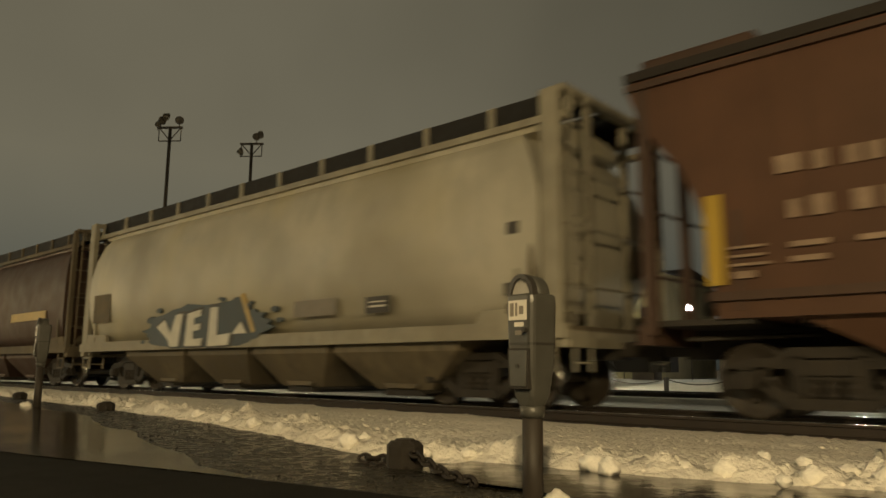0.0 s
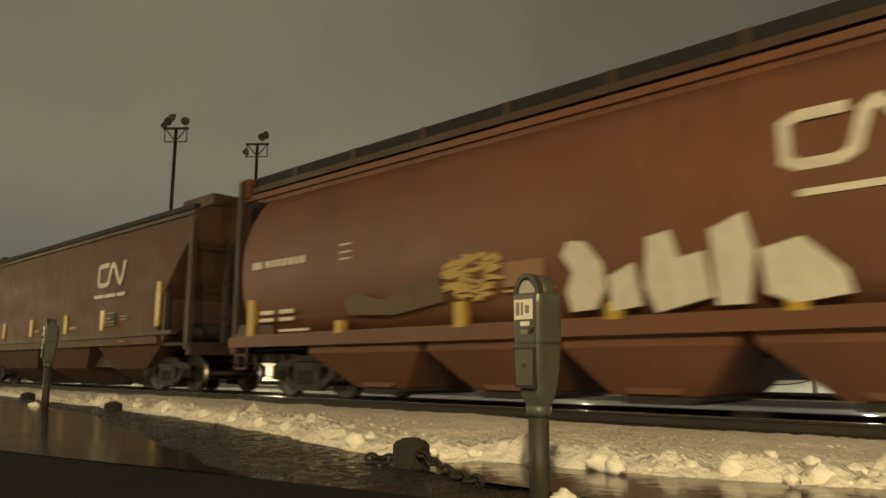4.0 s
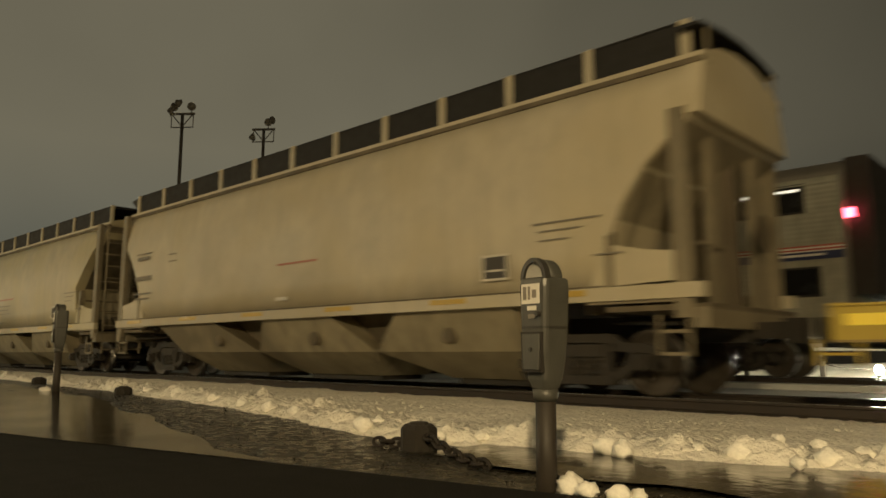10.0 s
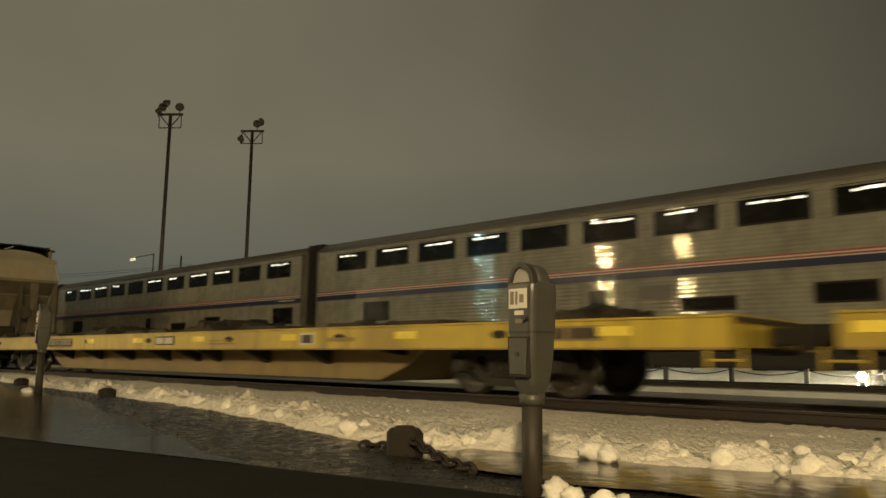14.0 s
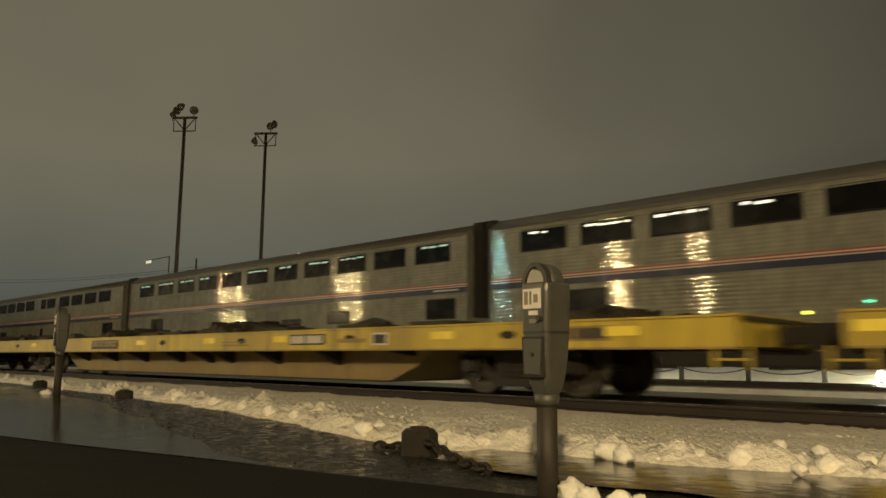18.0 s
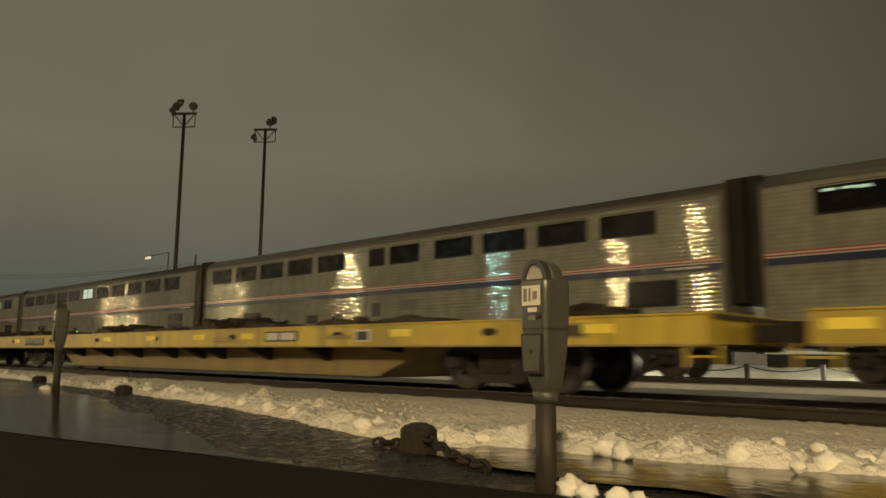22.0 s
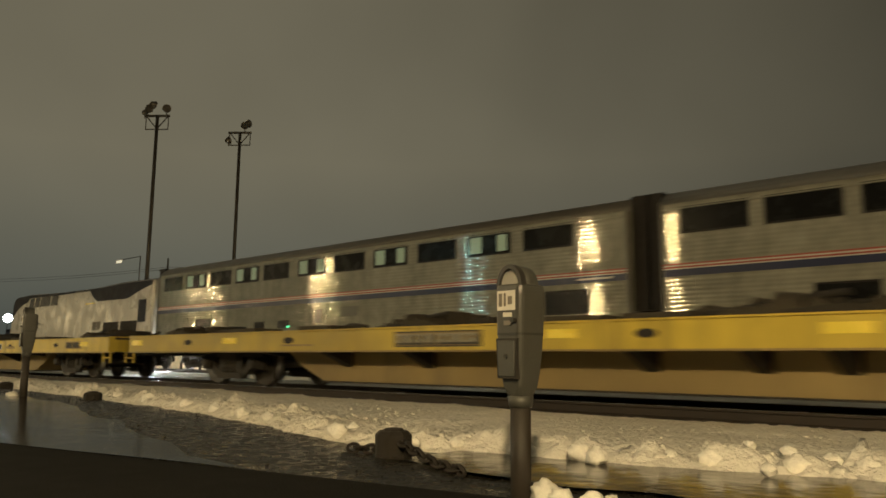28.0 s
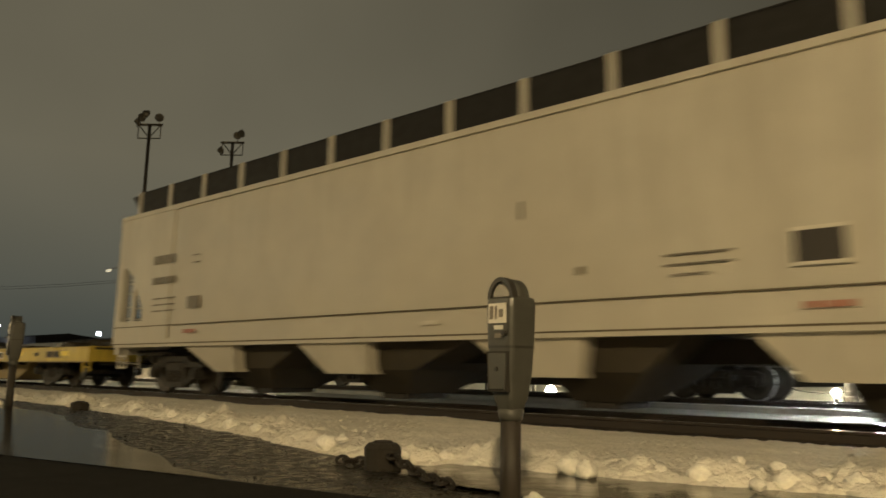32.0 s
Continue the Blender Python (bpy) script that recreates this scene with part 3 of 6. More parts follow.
# ---- parking meters ----
def parking_meter(x, y, lean, turn, lift, label, size=1.0):
    """The grey head sits on a round pole; local -y is the coin side."""
    e = new("parking_meter")
    part("pole", lathe([(0.047, -lift - 0.12), (0.047, 0.40)], "z", 20), M_POLE, e, "dark painted steel pole", True)
    part("collar", lathe([(0.050, 0.345), (0.056, 0.36), (0.060, 0.395), (0.050, 0.40)], "z", 20), M_METER, e, "", True)
    def ring(w, d, z, c=0.32):
        pts = []
        for sx, sy, q in ((1, -1, -90), (1, 1, 0), (-1, 1, 90), (-1, -1, 180)):
            k = c * min(w, d)
            for a in steps(q, q + 90, 3):
                pts.append((sx * (w - k) + k * math.cos(math.radians(a)), sy * (d - k) + k * math.sin(math.radians(a)), z))
        return pts
    part("vault_housing", loft([ring(0.047, 0.047, 0.385, 0.9), ring(0.053, 0.053, 0.405, 0.6), ring(0.060, 0.060, 0.440), ring(0.068, 0.068, 0.495), ring(0.076, 0.076, 0.565), ring(0.081, 0.082, 0.672)]), M_METER, e, "grey enamelled coin vault")
    part("housing", loft([ring(0.082, 0.083, 0.680), ring(0.086, 0.085, 0.78), ring(0.089, 0.086, 0.86), ring(0.086, 0.082, 0.893), ring(0.078, 0.074, 0.902)]), M_METER, e, "grey enamelled meter head")
    def hood(r0, r1, za, y0, y1):
        out = bmesh.new()
        arc = [(r0 * math.cos(a), 0.893 + (r0 + za) * math.sin(a)) for a in steps(0.0, math.pi, 16)]
        inn = [(r1 * math.cos(a), 0.893 + (r1 + za) * math.sin(a)) for a in steps(0.0, math.pi, 16)]
        for k in range(16):
            prism([arc[k], arc[k + 1], inn[k + 1], inn[k]], y0, y1, "y", out)
        bmesh.ops.remove_doubles(out, verts=out.verts[:], dist=0.0005)
        return out
    cowl = [[(r * math.cos(a), y0, 0.893 + (r + 0.017) * math.sin(a)) for a in steps(0.0, math.pi, 16)] + [(q * math.cos(a), y0, 0.893 + (q + 0.017) * math.sin(a)) for a in steps(math.pi, 0.0, 16)] for y0, r, q in ((-0.042, 0.079, 0.068), (0.0, 0.080, 0.069), (0.034, 0.079, 0.068), (0.044, 0.075, 0.066))]
    part("dome_frame", hood(0.083, 0.062, 0.018, -0.074, -0.040), M_METER_D, e, "rounded front rim round the window")
    part("dome_hood", loft(cowl), M_METER, e, "curved hood behind the rim", True)
    for yp in (-0.058,):
        part("window", prism([(0.063 * math.cos(a), 0.895 + 0.080 * math.sin(a)) for a in steps(0, math.pi, 12)], yp - 0.002, yp + 0.002, "y"), M_METERGLASS, e, "scratched pane over the dial")
    part("dial", box(-0.045, 0.045, -0.012, 0.012, 0.895, 0.925), M_METER_D, e)
    part("sticker", box(-0.060, 0.056, -0.089, -0.080, 0.782, 0.872), M_STICKER, e, "pale instruction label")
    for c in ((-0.048, -0.026, 0.80, 0.86), (-0.014, -0.002, 0.80, 0.86), (0.012, 0.038, 0.808, 0.845)):
        part("sticker_text", bars([c], -0.0885, 0.003), M_GREYPAINT, e)
    part("coin_plate", box(-0.022, 0.034, -0.089, -0.080, 0.752, 0.772), M_STICKER, e)
    part("coin_slot", box(-0.02, 0.03, -0.087, -0.080, 0.715, 0.735), M_GREYPAINT, e)
    part("handle", rod((0.055, -0.087, 0.735), (0.055, -0.108, 0.735), 0.012, None, 12), M_METER_D, e)
    part("vault_frame", prism([(-0.060, 0.475), (0.058, 0.475), (0.068, 0.655), (-0.070, 0.655)], -0.087, -0.060, "y"), M_BLACK, e, "dark rim of the vault door")
    part("vault_door", prism([(-0.050, 0.484), (0.048, 0.484), (0.057, 0.646), (-0.059, 0.646)], -0.092, -0.066, "y", None, 0.003), M_METER, e)
    part("vault_lock", rod((0.0, -0.09, 0.575), (0.0, -0.098, 0.575), 0.010, None, 12), M_METER_D, e)
    part("band", loft([ring(0.0825, 0.0835, 0.670), ring(0.0825, 0.0835, 0.681)]), M_METER_D, e)
    e.matrix_basis = pose(x, y, ZG - 0.03 + lift, 0, lean, turn) @ Matrix.Diagonal((size, size, size, 1))
    return tagged(e, label, "parking meter", "parking meters along the road")


parking_meter(-1.725, 2.438, 0.5, -10, 0.067, "grey parking meter with a round hood on a dark pole", 0.88)
parking_meter(-9.42, 3.28, -1.0, -10, 0.253, "grey parking meter standing at the edge of the puddle", 0.90)


# ---- timber bollards with chains ----
def bollard(x, y, w, hgt, turn, label):
    e = new("bollard")
    ring = lambda s, z: [Vector((s * math.cos(a + math.pi / 8), s * math.sin(a + math.pi / 8), z)) for a in [math.pi / 4 * i for i in range(8)]]
    part("post", loft([ring(w * 0.98, -0.25), ring(w, 0.3 * hgt), ring(w, hgt * 0.82), ring(w * 0.78, hgt)]), M_WOOD, e, "octagonal weathered timber post")
    part("cap", loft([ring(w * 0.60, hgt - 0.004), ring(w * 0.5, hgt + 0.012)]), M_WOOD, e, "worn timber top")
    part("eye_bolt", rod((w * 0.85, -w * 0.35, hgt * 0.45), (w * 1.15, -w * 0.5, hgt * 0.45), 0.018, None, 8), M_CHAIN, e)
    e.matrix_basis = pose(x, y, ZG + 0.6 * verge(x, y), 0, 0, turn)
    return tagged(e, label, "bollard", "timber bollards along the bank")


def link_mesh():
    bm = bmesh.new()
    n, m = 14, 6
    rings = []
    for i in range(n):
        a = 2 * math.pi * i / n
        c = Vector((0.040 * math.cos(a), 0.025 * math.sin(a), 0))
        t = Vector((math.cos(a), math.sin(a), 0))
        rings.append([bm.verts.new(c + (t * math.cos(b) + Vector((0, 0, 1)) * math.sin(b)) * 0.010) for b in [2 * math.pi * j / m for j in range(m)]])
    for i in range(n):
        for j in range(m):
            bm.faces.new((rings[i][j], rings[(i + 1) % n][j], rings[(i + 1) % n][(j + 1) % m], rings[i][(j + 1) % m]))
    bmesh.ops.recalc_face_normals(bm, faces=bm.faces[:])
    me = bpy.data.meshes.new("link")
    bm.to_mesh(me)
    bm.free()
    me.materials.append(M_CHAIN)
    return me


LINK = link_mesh()


def chain(p, q, sag, label):
    p, q = Vector(p), Vector(q)
    e = new("chain")
    e.matrix_basis = Matrix.Translation(p)
    n = max(4, int((q - p).length / 0.066))
    at = lambda f: (q - p) * f + Vector((0, 0, -4 * sag * f * (1 - f)))
    for i in range(n):
        a = at((i + 0.5) / n)
        d = at((i + 1) / n) - at(i / n)
        turn = d.to_track_quat("X", "Z").to_matrix().to_4x4() @ pose(0, 0, 0, 90 * (i % 2) + 20)
        g = max(0.012, a.z + p.z - ZG)
        share("link", LINK, e, "", Matrix.Translation((a.x, a.y, max(a.z, ZG + 0.02 - p.z))) @ turn)
    return tagged(e, label, "chain", "chains between the bollards")


bollard(-2.95, 2.95, 0.105, 0.135, 10, "squat weathered timber bollard with a heavy chain")
bollard(-8.34, 3.62, 0.095, 0.105, 0, "squat timber bollard in the slush")
bollard(-12.05, 3.95, 0.10, 0.115, 12, "squat timber bollard beside the snow bank")
chain((-2.85, 2.91, ZG + 0.085), (-2.20, 2.66, ZG + 0.0), 0.015, "heavy rusty chain lying slack on the ground")
chain((-3.05, 2.97, ZG + 0.03), (-3.26, 2.90, ZG + 0.005), 0.01, "rusty chain sagging into the slush")


# ---- tall yard light masts ----
def flood(bm_parent, x, y, z, face, up):
    m = pose(x, y, z) @ pose(0, 0, 0, up, 0, face)
    f = part("floodlight", lathe([(0.14, 0.42), (0.24, 0.32), (0.42, -0.02), (0.46, -0.06), (0.46, -0.12), (0.40, -0.10)], "y", 16), M_FLOOD, bm_parent, "unlit round floodlight", True)
    f.matrix_basis = m
    part("bracket", rod((0, 0.2, 0), (0, 0.2, -0.65), 0.05), M_MAST, f)
    return f


def light_mast(x, y, top, lamps, basket):
    e = new("light_mast")
    part("mast", rod((0, 0, -0.3), (0, 0, top), 0.23, None, 12, 0.17), M_MAST, e, "slender dark steel mast", True)
    part("crossbar", box(-1.35, 1.35, -0.10, 0.10, top - 0.12, top + 0.10), M_MAST, e)
    for sx in (-1.2, 1.2):
        part("frame_bar", rod((sx, 0, top), (sx, 0, top - 1.5), 0.055), M_MAST, e)
        part("brace", rod((sx, 0, top), (0, 0, top - 1.45), 0.06), M_MAST, e)
    part("lower_bar", box(-1.2, 1.2, -0.05, 0.05, top - 1.55, top - 1.45), M_MAST, e)
    for lx, lz, face, up in lamps:
        flood(e, lx, -0.1, top + lz, face, up)
    e.matrix_basis = pose(x, y, -0.24, 0, 0, 40)
    return tagged(e, "tall dark yard lighting mast with unlit floodlights", "light mast", "yard light masts")


light_mast(-72.2, 35.9, 26.35, ((-0.95, 0.75, 60, 0), (-0.45, 1.2, 150, 10), (-1.2, 0.35, 100, -10), (1.0, 0.75, 20, 0)), True)
light_mast(-71.35, 45.5, 26.65, ((0.55, 0.8, 10, 0), (0.95, 1.05, 60, 5), (-1.25, -0.95, 130, -20)), True)


# ---- beyond the tracks ----
def fence_post(x, y):
    e = new("fence_post")
    part("post", box(-0.06, 0.06, -0.06, 0.06, -0.25, 0.55, None, 0.01), M_MAST, e)
    part("cap", box(-0.07, 0.07, -0.07, 0.07, 0.55, 0.59), M_MAST, e)
    e.matrix_basis = pose(x, y, -0.24)
    return tagged(e, "short dark fence post in the snow", "fence post", "posts of the low chain fence")


for i in range(24):
    fence_post(-40.5 + 2.13 * i, 22.6)
for i in range(23):
    x = -40.5 + 2.13 * i
    e = new("fence_chain")
    pts = [Vector((2.13 * f, 0, -0.16 * 4 * f * (1 - f))) for f in steps(0, 1, 6)]
    part("chain", tube(pts, 0.018), M_MAST, e)
    e.matrix_basis = pose(x, 22.6, 0.29)
    tagged(e, "thin chain slung between low fence posts", "chain", "chains of the low fence")


def heap_rows(seed, x0, x1, y0, y1, hgt):
    def f(x):
        out = []
        for y in steps(y0, y1, 14):
            u, v = (x - x0) / (x1 - x0), (y - y0) / (y1 - y0)
            d = max(0, math.sin(math.pi * min(1, max(0, u)))) * max(0, math.sin(math.pi * v))
            out.append((y, -0.26 + hgt * d ** 0.6 * (0.8 + 0.5 * noise.noise((x * 0.5, y * 0.6, seed))) + 0.08 * d * noise.noise((x * 2, y * 2, seed))))
        return out
    return f


for s, (x0, x1, y0, y1, hh) in enumerate(((-34, -14.5, 24.5, 31, 1.05), (-15.5, 8, 24, 29, 0.62), (-62, -34, 26, 36, 1.3))):
    o = grid_mesh("snow_mound", steps(x0, x1, 40), heap_rows(s, x0, x1, y0, y1, hh), M_SNOW)
    tagged(o, "long mound of shovelled snow behind the fence", "snow")


e = new("low_wall")
part("wall", box(-10.4, 6, 29.6, 30.0, -0.3, 0.66), M_HILL, e, "dark low wall")
part("snow_cap", box(-10.45, 6.05, 29.5, 30.1, 0.66, 0.78, None, 0.03), M_CLOD, e, "snow lying on the wall")
for x in (-10.2, -7.7, -7.3, -4.0, -1.0, 2.0):
    part("post", box(x, x + 0.22, 29.55, 29.75, 0.6, 2.3), M_MAST, e)
part("rail", box(-10.2, 3, 29.6, 29.68, 1.45, 1.53), M_MAST, e)
tagged(e, "low dark wall with a cap of snow and railing posts", "wall")
e = new("pole_stump")
part("pole", rod((0, 0, -0.4), (0, 0, 2.4), 0.15, None, 12, 0.13), M_MAST, e, "", True)
part("collar", lathe([(0.16, 0.0), (0.19, 0.02), (0.19, 0.14), (0.15, 0.16)], "z", 12), M_MAST, e)
e.matrix_basis = pose(-4.72, 22.9, -0.1)
tagged(e, "thick dark pole standing beside the chain fence", "pole")


def globe_light(x, y, z, r, material, label, post=True, name="yard_lamp"):
    e = new(name)
    part("globe", lathe([(0.02, -r), (0.7 * r, -0.7 * r), (r, 0), (0.7 * r, 0.7 * r), (0.02, r)], "z", 14), material, e, "glowing lamp glass", True)
    if post:
        part("post", rod((0, 0, -0.24 - z), (0, 0, -r), 0.06, None, 8), M_MAST, e)
    e.matrix_basis = pose(x, y, z)
    return tagged(e, label, "lamp", "lamps in the distance")


globe_light(-13.85, 22.0, -0.03, 0.19, G_WHITE, "low round lamp glowing at the chain fence")
globe_light(-4.9, 22.1, 0.15, 0.12, G_WHITE, "low round lamp glowing at the chain fence")
globe_light(-26.0, 60, 5.8, 0.30, G_WHITE, "bright street lamp behind the railway yard", True, "street_lamp")
globe_light(-32.3, 60, 10.6, 0.22, G_WHITE, "small street lamp behind the railway yard", True, "street_lamp")
globe_light(-14.1, 60, 1.4, 0.35, G_WHITE, "lamp shining beside a pale wall", True, "street_lamp")
globe_light(-36.8, 60, 7.7, 0.42, G_LEMON, "lamp glaring before a pale wall behind the yard", True, "street_lamp")
globe_light(-37.4, 60, 4.1, 0.14, G_WHITE, "small white lamp behind the yard", True, "street_lamp")
globe_light(-30.4, 60, 7.9, 0.12, G_RED, "small red lamp behind the yard", True, "street_lamp")
globe_light(-39.5, 28, 7.12, 0.22, G_WARM, "glaring yard lamp on a tall post", True, "street_lamp")
globe_light(-93.0, 69.6, 16.9, 0.10, G_WARM, "small warm lamp on a tall post", True, "street_lamp")
globe_light(-195, 63, 9.8, 1.05, G_COLD, "cold white floodlight far down the yard", True, "street_lamp")
globe_light(-140, 63, 6.8, 0.38, G_COLD, "cold white lamp far down the yard", True, "street_lamp")
globe_light(-126, 62, 7.8, 0.50, G_WHITE, "white lamp far down the yard", True, "street_lamp")
globe_light(-118, 62, 7.3, 0.75, G_WHITE, "bright white lamp far down the yard", True, "street_lamp")


def far_building(name, x0, x1, y0, y1, z1, material, label, windows=0, roof=None, zw=0.8):
    e = new(name)
    part("wall", box(x0, x1, y0, y1, -0.3, z1), material, e)
    pitch = [(y0 - 0.3, z1), ((y0 + y1) / 2, z1 + (roof or 0.5)), (y1 + 0.3, z1)]
    part("roof", prism(pitch, x0 - 0.3, x1 + 0.3, "x"), M_HILL, e)
    for i in range(windows):
        x = x0 + (x1 - x0) * (i + 0.5) / windows
        w = part("window", box(x - 0.7, x + 0.7, y0 - 0.05, y0 + 0.02, zw, zw + 1.2), M_GLASS, e)
        part("frame", bars([(x - 0.76, x - 0.7, zw - 0.06, zw + 1.26), (x + 0.7, x + 0.76, zw - 0.06, zw + 1.26)], y0 - 0.05, 0.03), M_MAST, w)
    return tagged(e, label, "building")


far_building("shed", -205, -178, 66, 80, 7.4, M_HILL, "dark engine shed far down the yard", 0, 0.8)
far_building("shed", -176, -132, 66, 82, 5.2, M_HILL, "low dark shed far down the yard", 0, 1.6)
far_building("depot", -43.5, -29.5, 62.5, 74, 9.4, M_DEPOT, "dim depot building lit by a lamp on its front", 5, 1.0, 5.2)
far_building("shed", -130, -100, 74, 86, 6.0, M_HILL, "long low shed beyond the yard", 0, 0.8)
# added dark block, shaped as a wagon, that hides the lit lower depot wall
e = new("added_wagon")
part("body", box(-47, -26.5, 57, 58.6, 0.4, 3.9, None, 0.1), M_HILL, e, "dark wagon body")
for x in (-45, -37, -29):
    part("bogie", box(x - 1, x + 1, 57.1, 58.5, -0.3, 0.5), M_MAST, e)
part("snow_cap", box(-46.9, -26.6, 57.1, 58.5, 3.9, 3.96), M_BALLAST_SNOW, e, "thin snow on the roof")
tagged(e, "dark wagon added to hide the foot of the depot wall", "wagon")
far_building("warehouse", -26, 12, 66, 78, 3.0, M_WALLLIT, "pale low warehouse wall under street lamps", 7, 0.6)
part_e = new("wagon_roof")
part("roof", prism([(-1.4, 0), (-0.9, 0.5), (0, 0.7), (0.9, 0.5), (1.4, 0)], -12, 0, "x"), M_CLOD, part_e, "snow on the roof")
part("side", box(-12, 0, -1.4, 1.4, -3.4, 0), M_HILL, part_e)
part_e.matrix_basis = pose(-103, 42, 3.1)
tagged(part_e, "dark standing wagon with snow on its roof", "wagon")


def cable(p, q, sag):
    e = new("cable")
    p, q = Vector(p), Vector(q)
    pts = [(q - p) * f + Vector((0, 0, -4 * sag * f * (1 - f))) for f in steps(0, 1, 10)]
    part("wire", tube(pts, 0.035), M_MAST, e)
    e.matrix_basis = Matrix.Translation(p)
    return tagged(e, "thin overhead cable across the yard", "cable", "overhead cables")


for y, z in ((60, 0), (62, 1.2)):
    cable((-300, y, 27 + z), (-116.5, 61.5, 15.5 + z * 0.3), 2.0)
    cable((-116.5, 61.5, 15.5 + z * 0.3), (-40, y + 20, 13 + z), 1.2)
e = new("utility_pole")
part("pole", rod((0, 0, -0.3), (0, 0, 17.6), 0.22, None, 10, 0.14), M_FLOOD, e, "weathered wooden pole")
part("arm", box(-1.6, 1.6, -0.07, 0.07, 15.4, 15.6), M_MAST, e)
e.matrix_basis = pose(-116.5, 61.5, -0.24, 0, 0, 30)
tagged(e, "slender pale utility pole carrying cables", "utility pole")
e = new("cable_marker")
part("lamp", box(-0.9, 0.9, -0.1, 0.1, -0.22, 0.22), glow("pale_marker", (0.9, 0.8, 0.55), 0.8), e)
part("arm", box(-0.9, 8.0, 0.0, 0.12, 0.22, 0.34), M_MAST, e)
part("post", rod((8, 0.06, -18.2), (8, 0.06, 0.4), 0.10), M_MAST, e)
e.matrix_basis = pose(-131.6, 60, 17.9)
tagged(e, "small pale lamp on a long arm", "lamp")


# ---- running gear, shared by all wagons ----
def keep(bm, name, *materials):
    me = bpy.data.meshes.new(name)
    bm.normal_update()
    bm.to_mesh(me)
    bm.free()
    for m in materials:
        me.materials.append(m)
    return me


def wheelset_mesh():
    bm = rod((0, -1.06, 0), (0, 1.06, 0), 0.075, None, 12)
    for s in (-1, 1):
        prof = [(0.10, 0.80), (0.13, 0.80), (0.15, 0.75), (0.36, 0.765), (0.40, 0.80), (0.452, 0.80), (0.458, 0.72), (0.485, 0.70), (0.48, 0.675), (0.40, 0.675), (0.36, 0.715), (0.15, 0.70), (0.11, 0.66)]
        lathe([(r, s * y) for r, y in prof], "y", 28, bm)
        lathe([(0.09, s * 0.98), (0.12, s * 0.99), (0.12, s * 1.08), (0.05, s * 1.10)], "y", 12, bm)
        for k in range(3):  # cast marks on the web
            a = 2 * math.pi * k / 3
            lathe([(0.002, s * 0.752), (0.035, s * 0.756), (0.035, s * 0.785), (0.002, s * 0.787)], "y", 8, bm, (0.24 * math.cos(a), 0, 0.24 * math.sin(a)))
    me = keep(bm, "wheelset", M_WHEEL, M_TREAD)
    for p in me.polygons:
        c = p.center
        if 0.425 < math.hypot(c.x, c.z) < 0.47 and abs(c.y) > 0.69:
            p.material_index = 1
        p.use_smooth = True
    return me


def frame_mesh():
    bm = bmesh.new()
    ya, yb = 0.93, 1.05
    top = [(-1.14, 0.62), (-0.95, 0.70), (-0.60, 0.72), (-0.42, 0.84), (0.42, 0.84), (0.60, 0.72), (0.95, 0.70), (1.14, 0.62)]
    under = [(-1.14, 0.52), (-0.95, 0.58), (-0.56, 0.60), (-0.40, 0.72), (0.40, 0.72), (0.56, 0.60), (0.95, 0.58), (1.14, 0.52)]
    for k in range(7):  # top chord
        prism([top[k], top[k + 1], under[k + 1], under[k]], ya, yb, "y", bm)
    for s in (-1, 1):
        prism([(1.14 * s, 0.60), (1.14 * s, 0.36), (1.02 * s, 0.34), (0.99 * s, 0.60)], ya, yb, "y", bm)  # pedestal jaws
        prism([(0.80 * s, 0.62), (0.80 * s, 0.38), (0.68 * s, 0.38), (0.66 * s, 0.62)], ya, yb, "y", bm)
        prism([(0.80 * s, 0.40), (0.44 * s, 0.16), (0.36 * s, 0.28), (0.66 * s, 0.48)], ya, yb, "y", bm)  # diagonal
        prism([(0.40 * s, 0.74), (0.40 * s, 0.20), (0.28 * s, 0.20), (0.28 * s, 0.74)], ya, yb, "y", bm)  # column
        prism([(0.62 * s, 0.70), (0.44 * s, 0.72), (0.40 * s, 0.60), (0.54 * s, 0.60)], ya + 0.02, yb - 0.02, "y", bm)
        box(0.889 * s - 0.14, 0.889 * s + 0.14, 1.0, 1.12, 0.36, 0.57, bm, 0.02)  # bearing adapter
        lathe([(0.02, 1.10), (0.10, 1.11), (0.10, 1.16), (0.02, 1.17)], "y", 12, bm, (0.889 * s, 0, 0.457))
    prism([(-0.46, 0.15), (0.46, 0.15), (0.42, 0.27), (-0.42, 0.27)], ya - 0.03, yb + 0.03, "y", bm)  # spring seat
    for s in (-0.2, 0.0, 0.2):  # coil springs
        lathe([(0.07, 0.26), (0.082, 0.30), (0.07, 0.34), (0.082, 0.39), (0.07, 0.44), (0.082, 0.49), (0.07, 0.53)], "z", 8, bm, (s, 0.97, 0))
    box(-0.27, 0.27, 0.93, 1.07, 0.52, 0.70, bm, 0.02)  # bolster end
    return keep(bm, "side_frame", M_TRUCK)


WHEELSET, SIDE_FRAME = wheelset_mesh(), frame_mesh()
bmx = box(-0.18, 0.18, -1.0, 1.0, 0.46, 0.72, None, 0.02)
box(-0.3, 0.3, -0.3, 0.3, 0.70, 0.82, bmx)
BOLSTER = keep(bmx, "truck", M_TRUCK)
bmx = box(-0.05, 0.05, -0.9, 0.9, 0.30, 0.38)
BEAM = keep(bmx, "brake_beam", M_TRUCK)
SPINNING = []


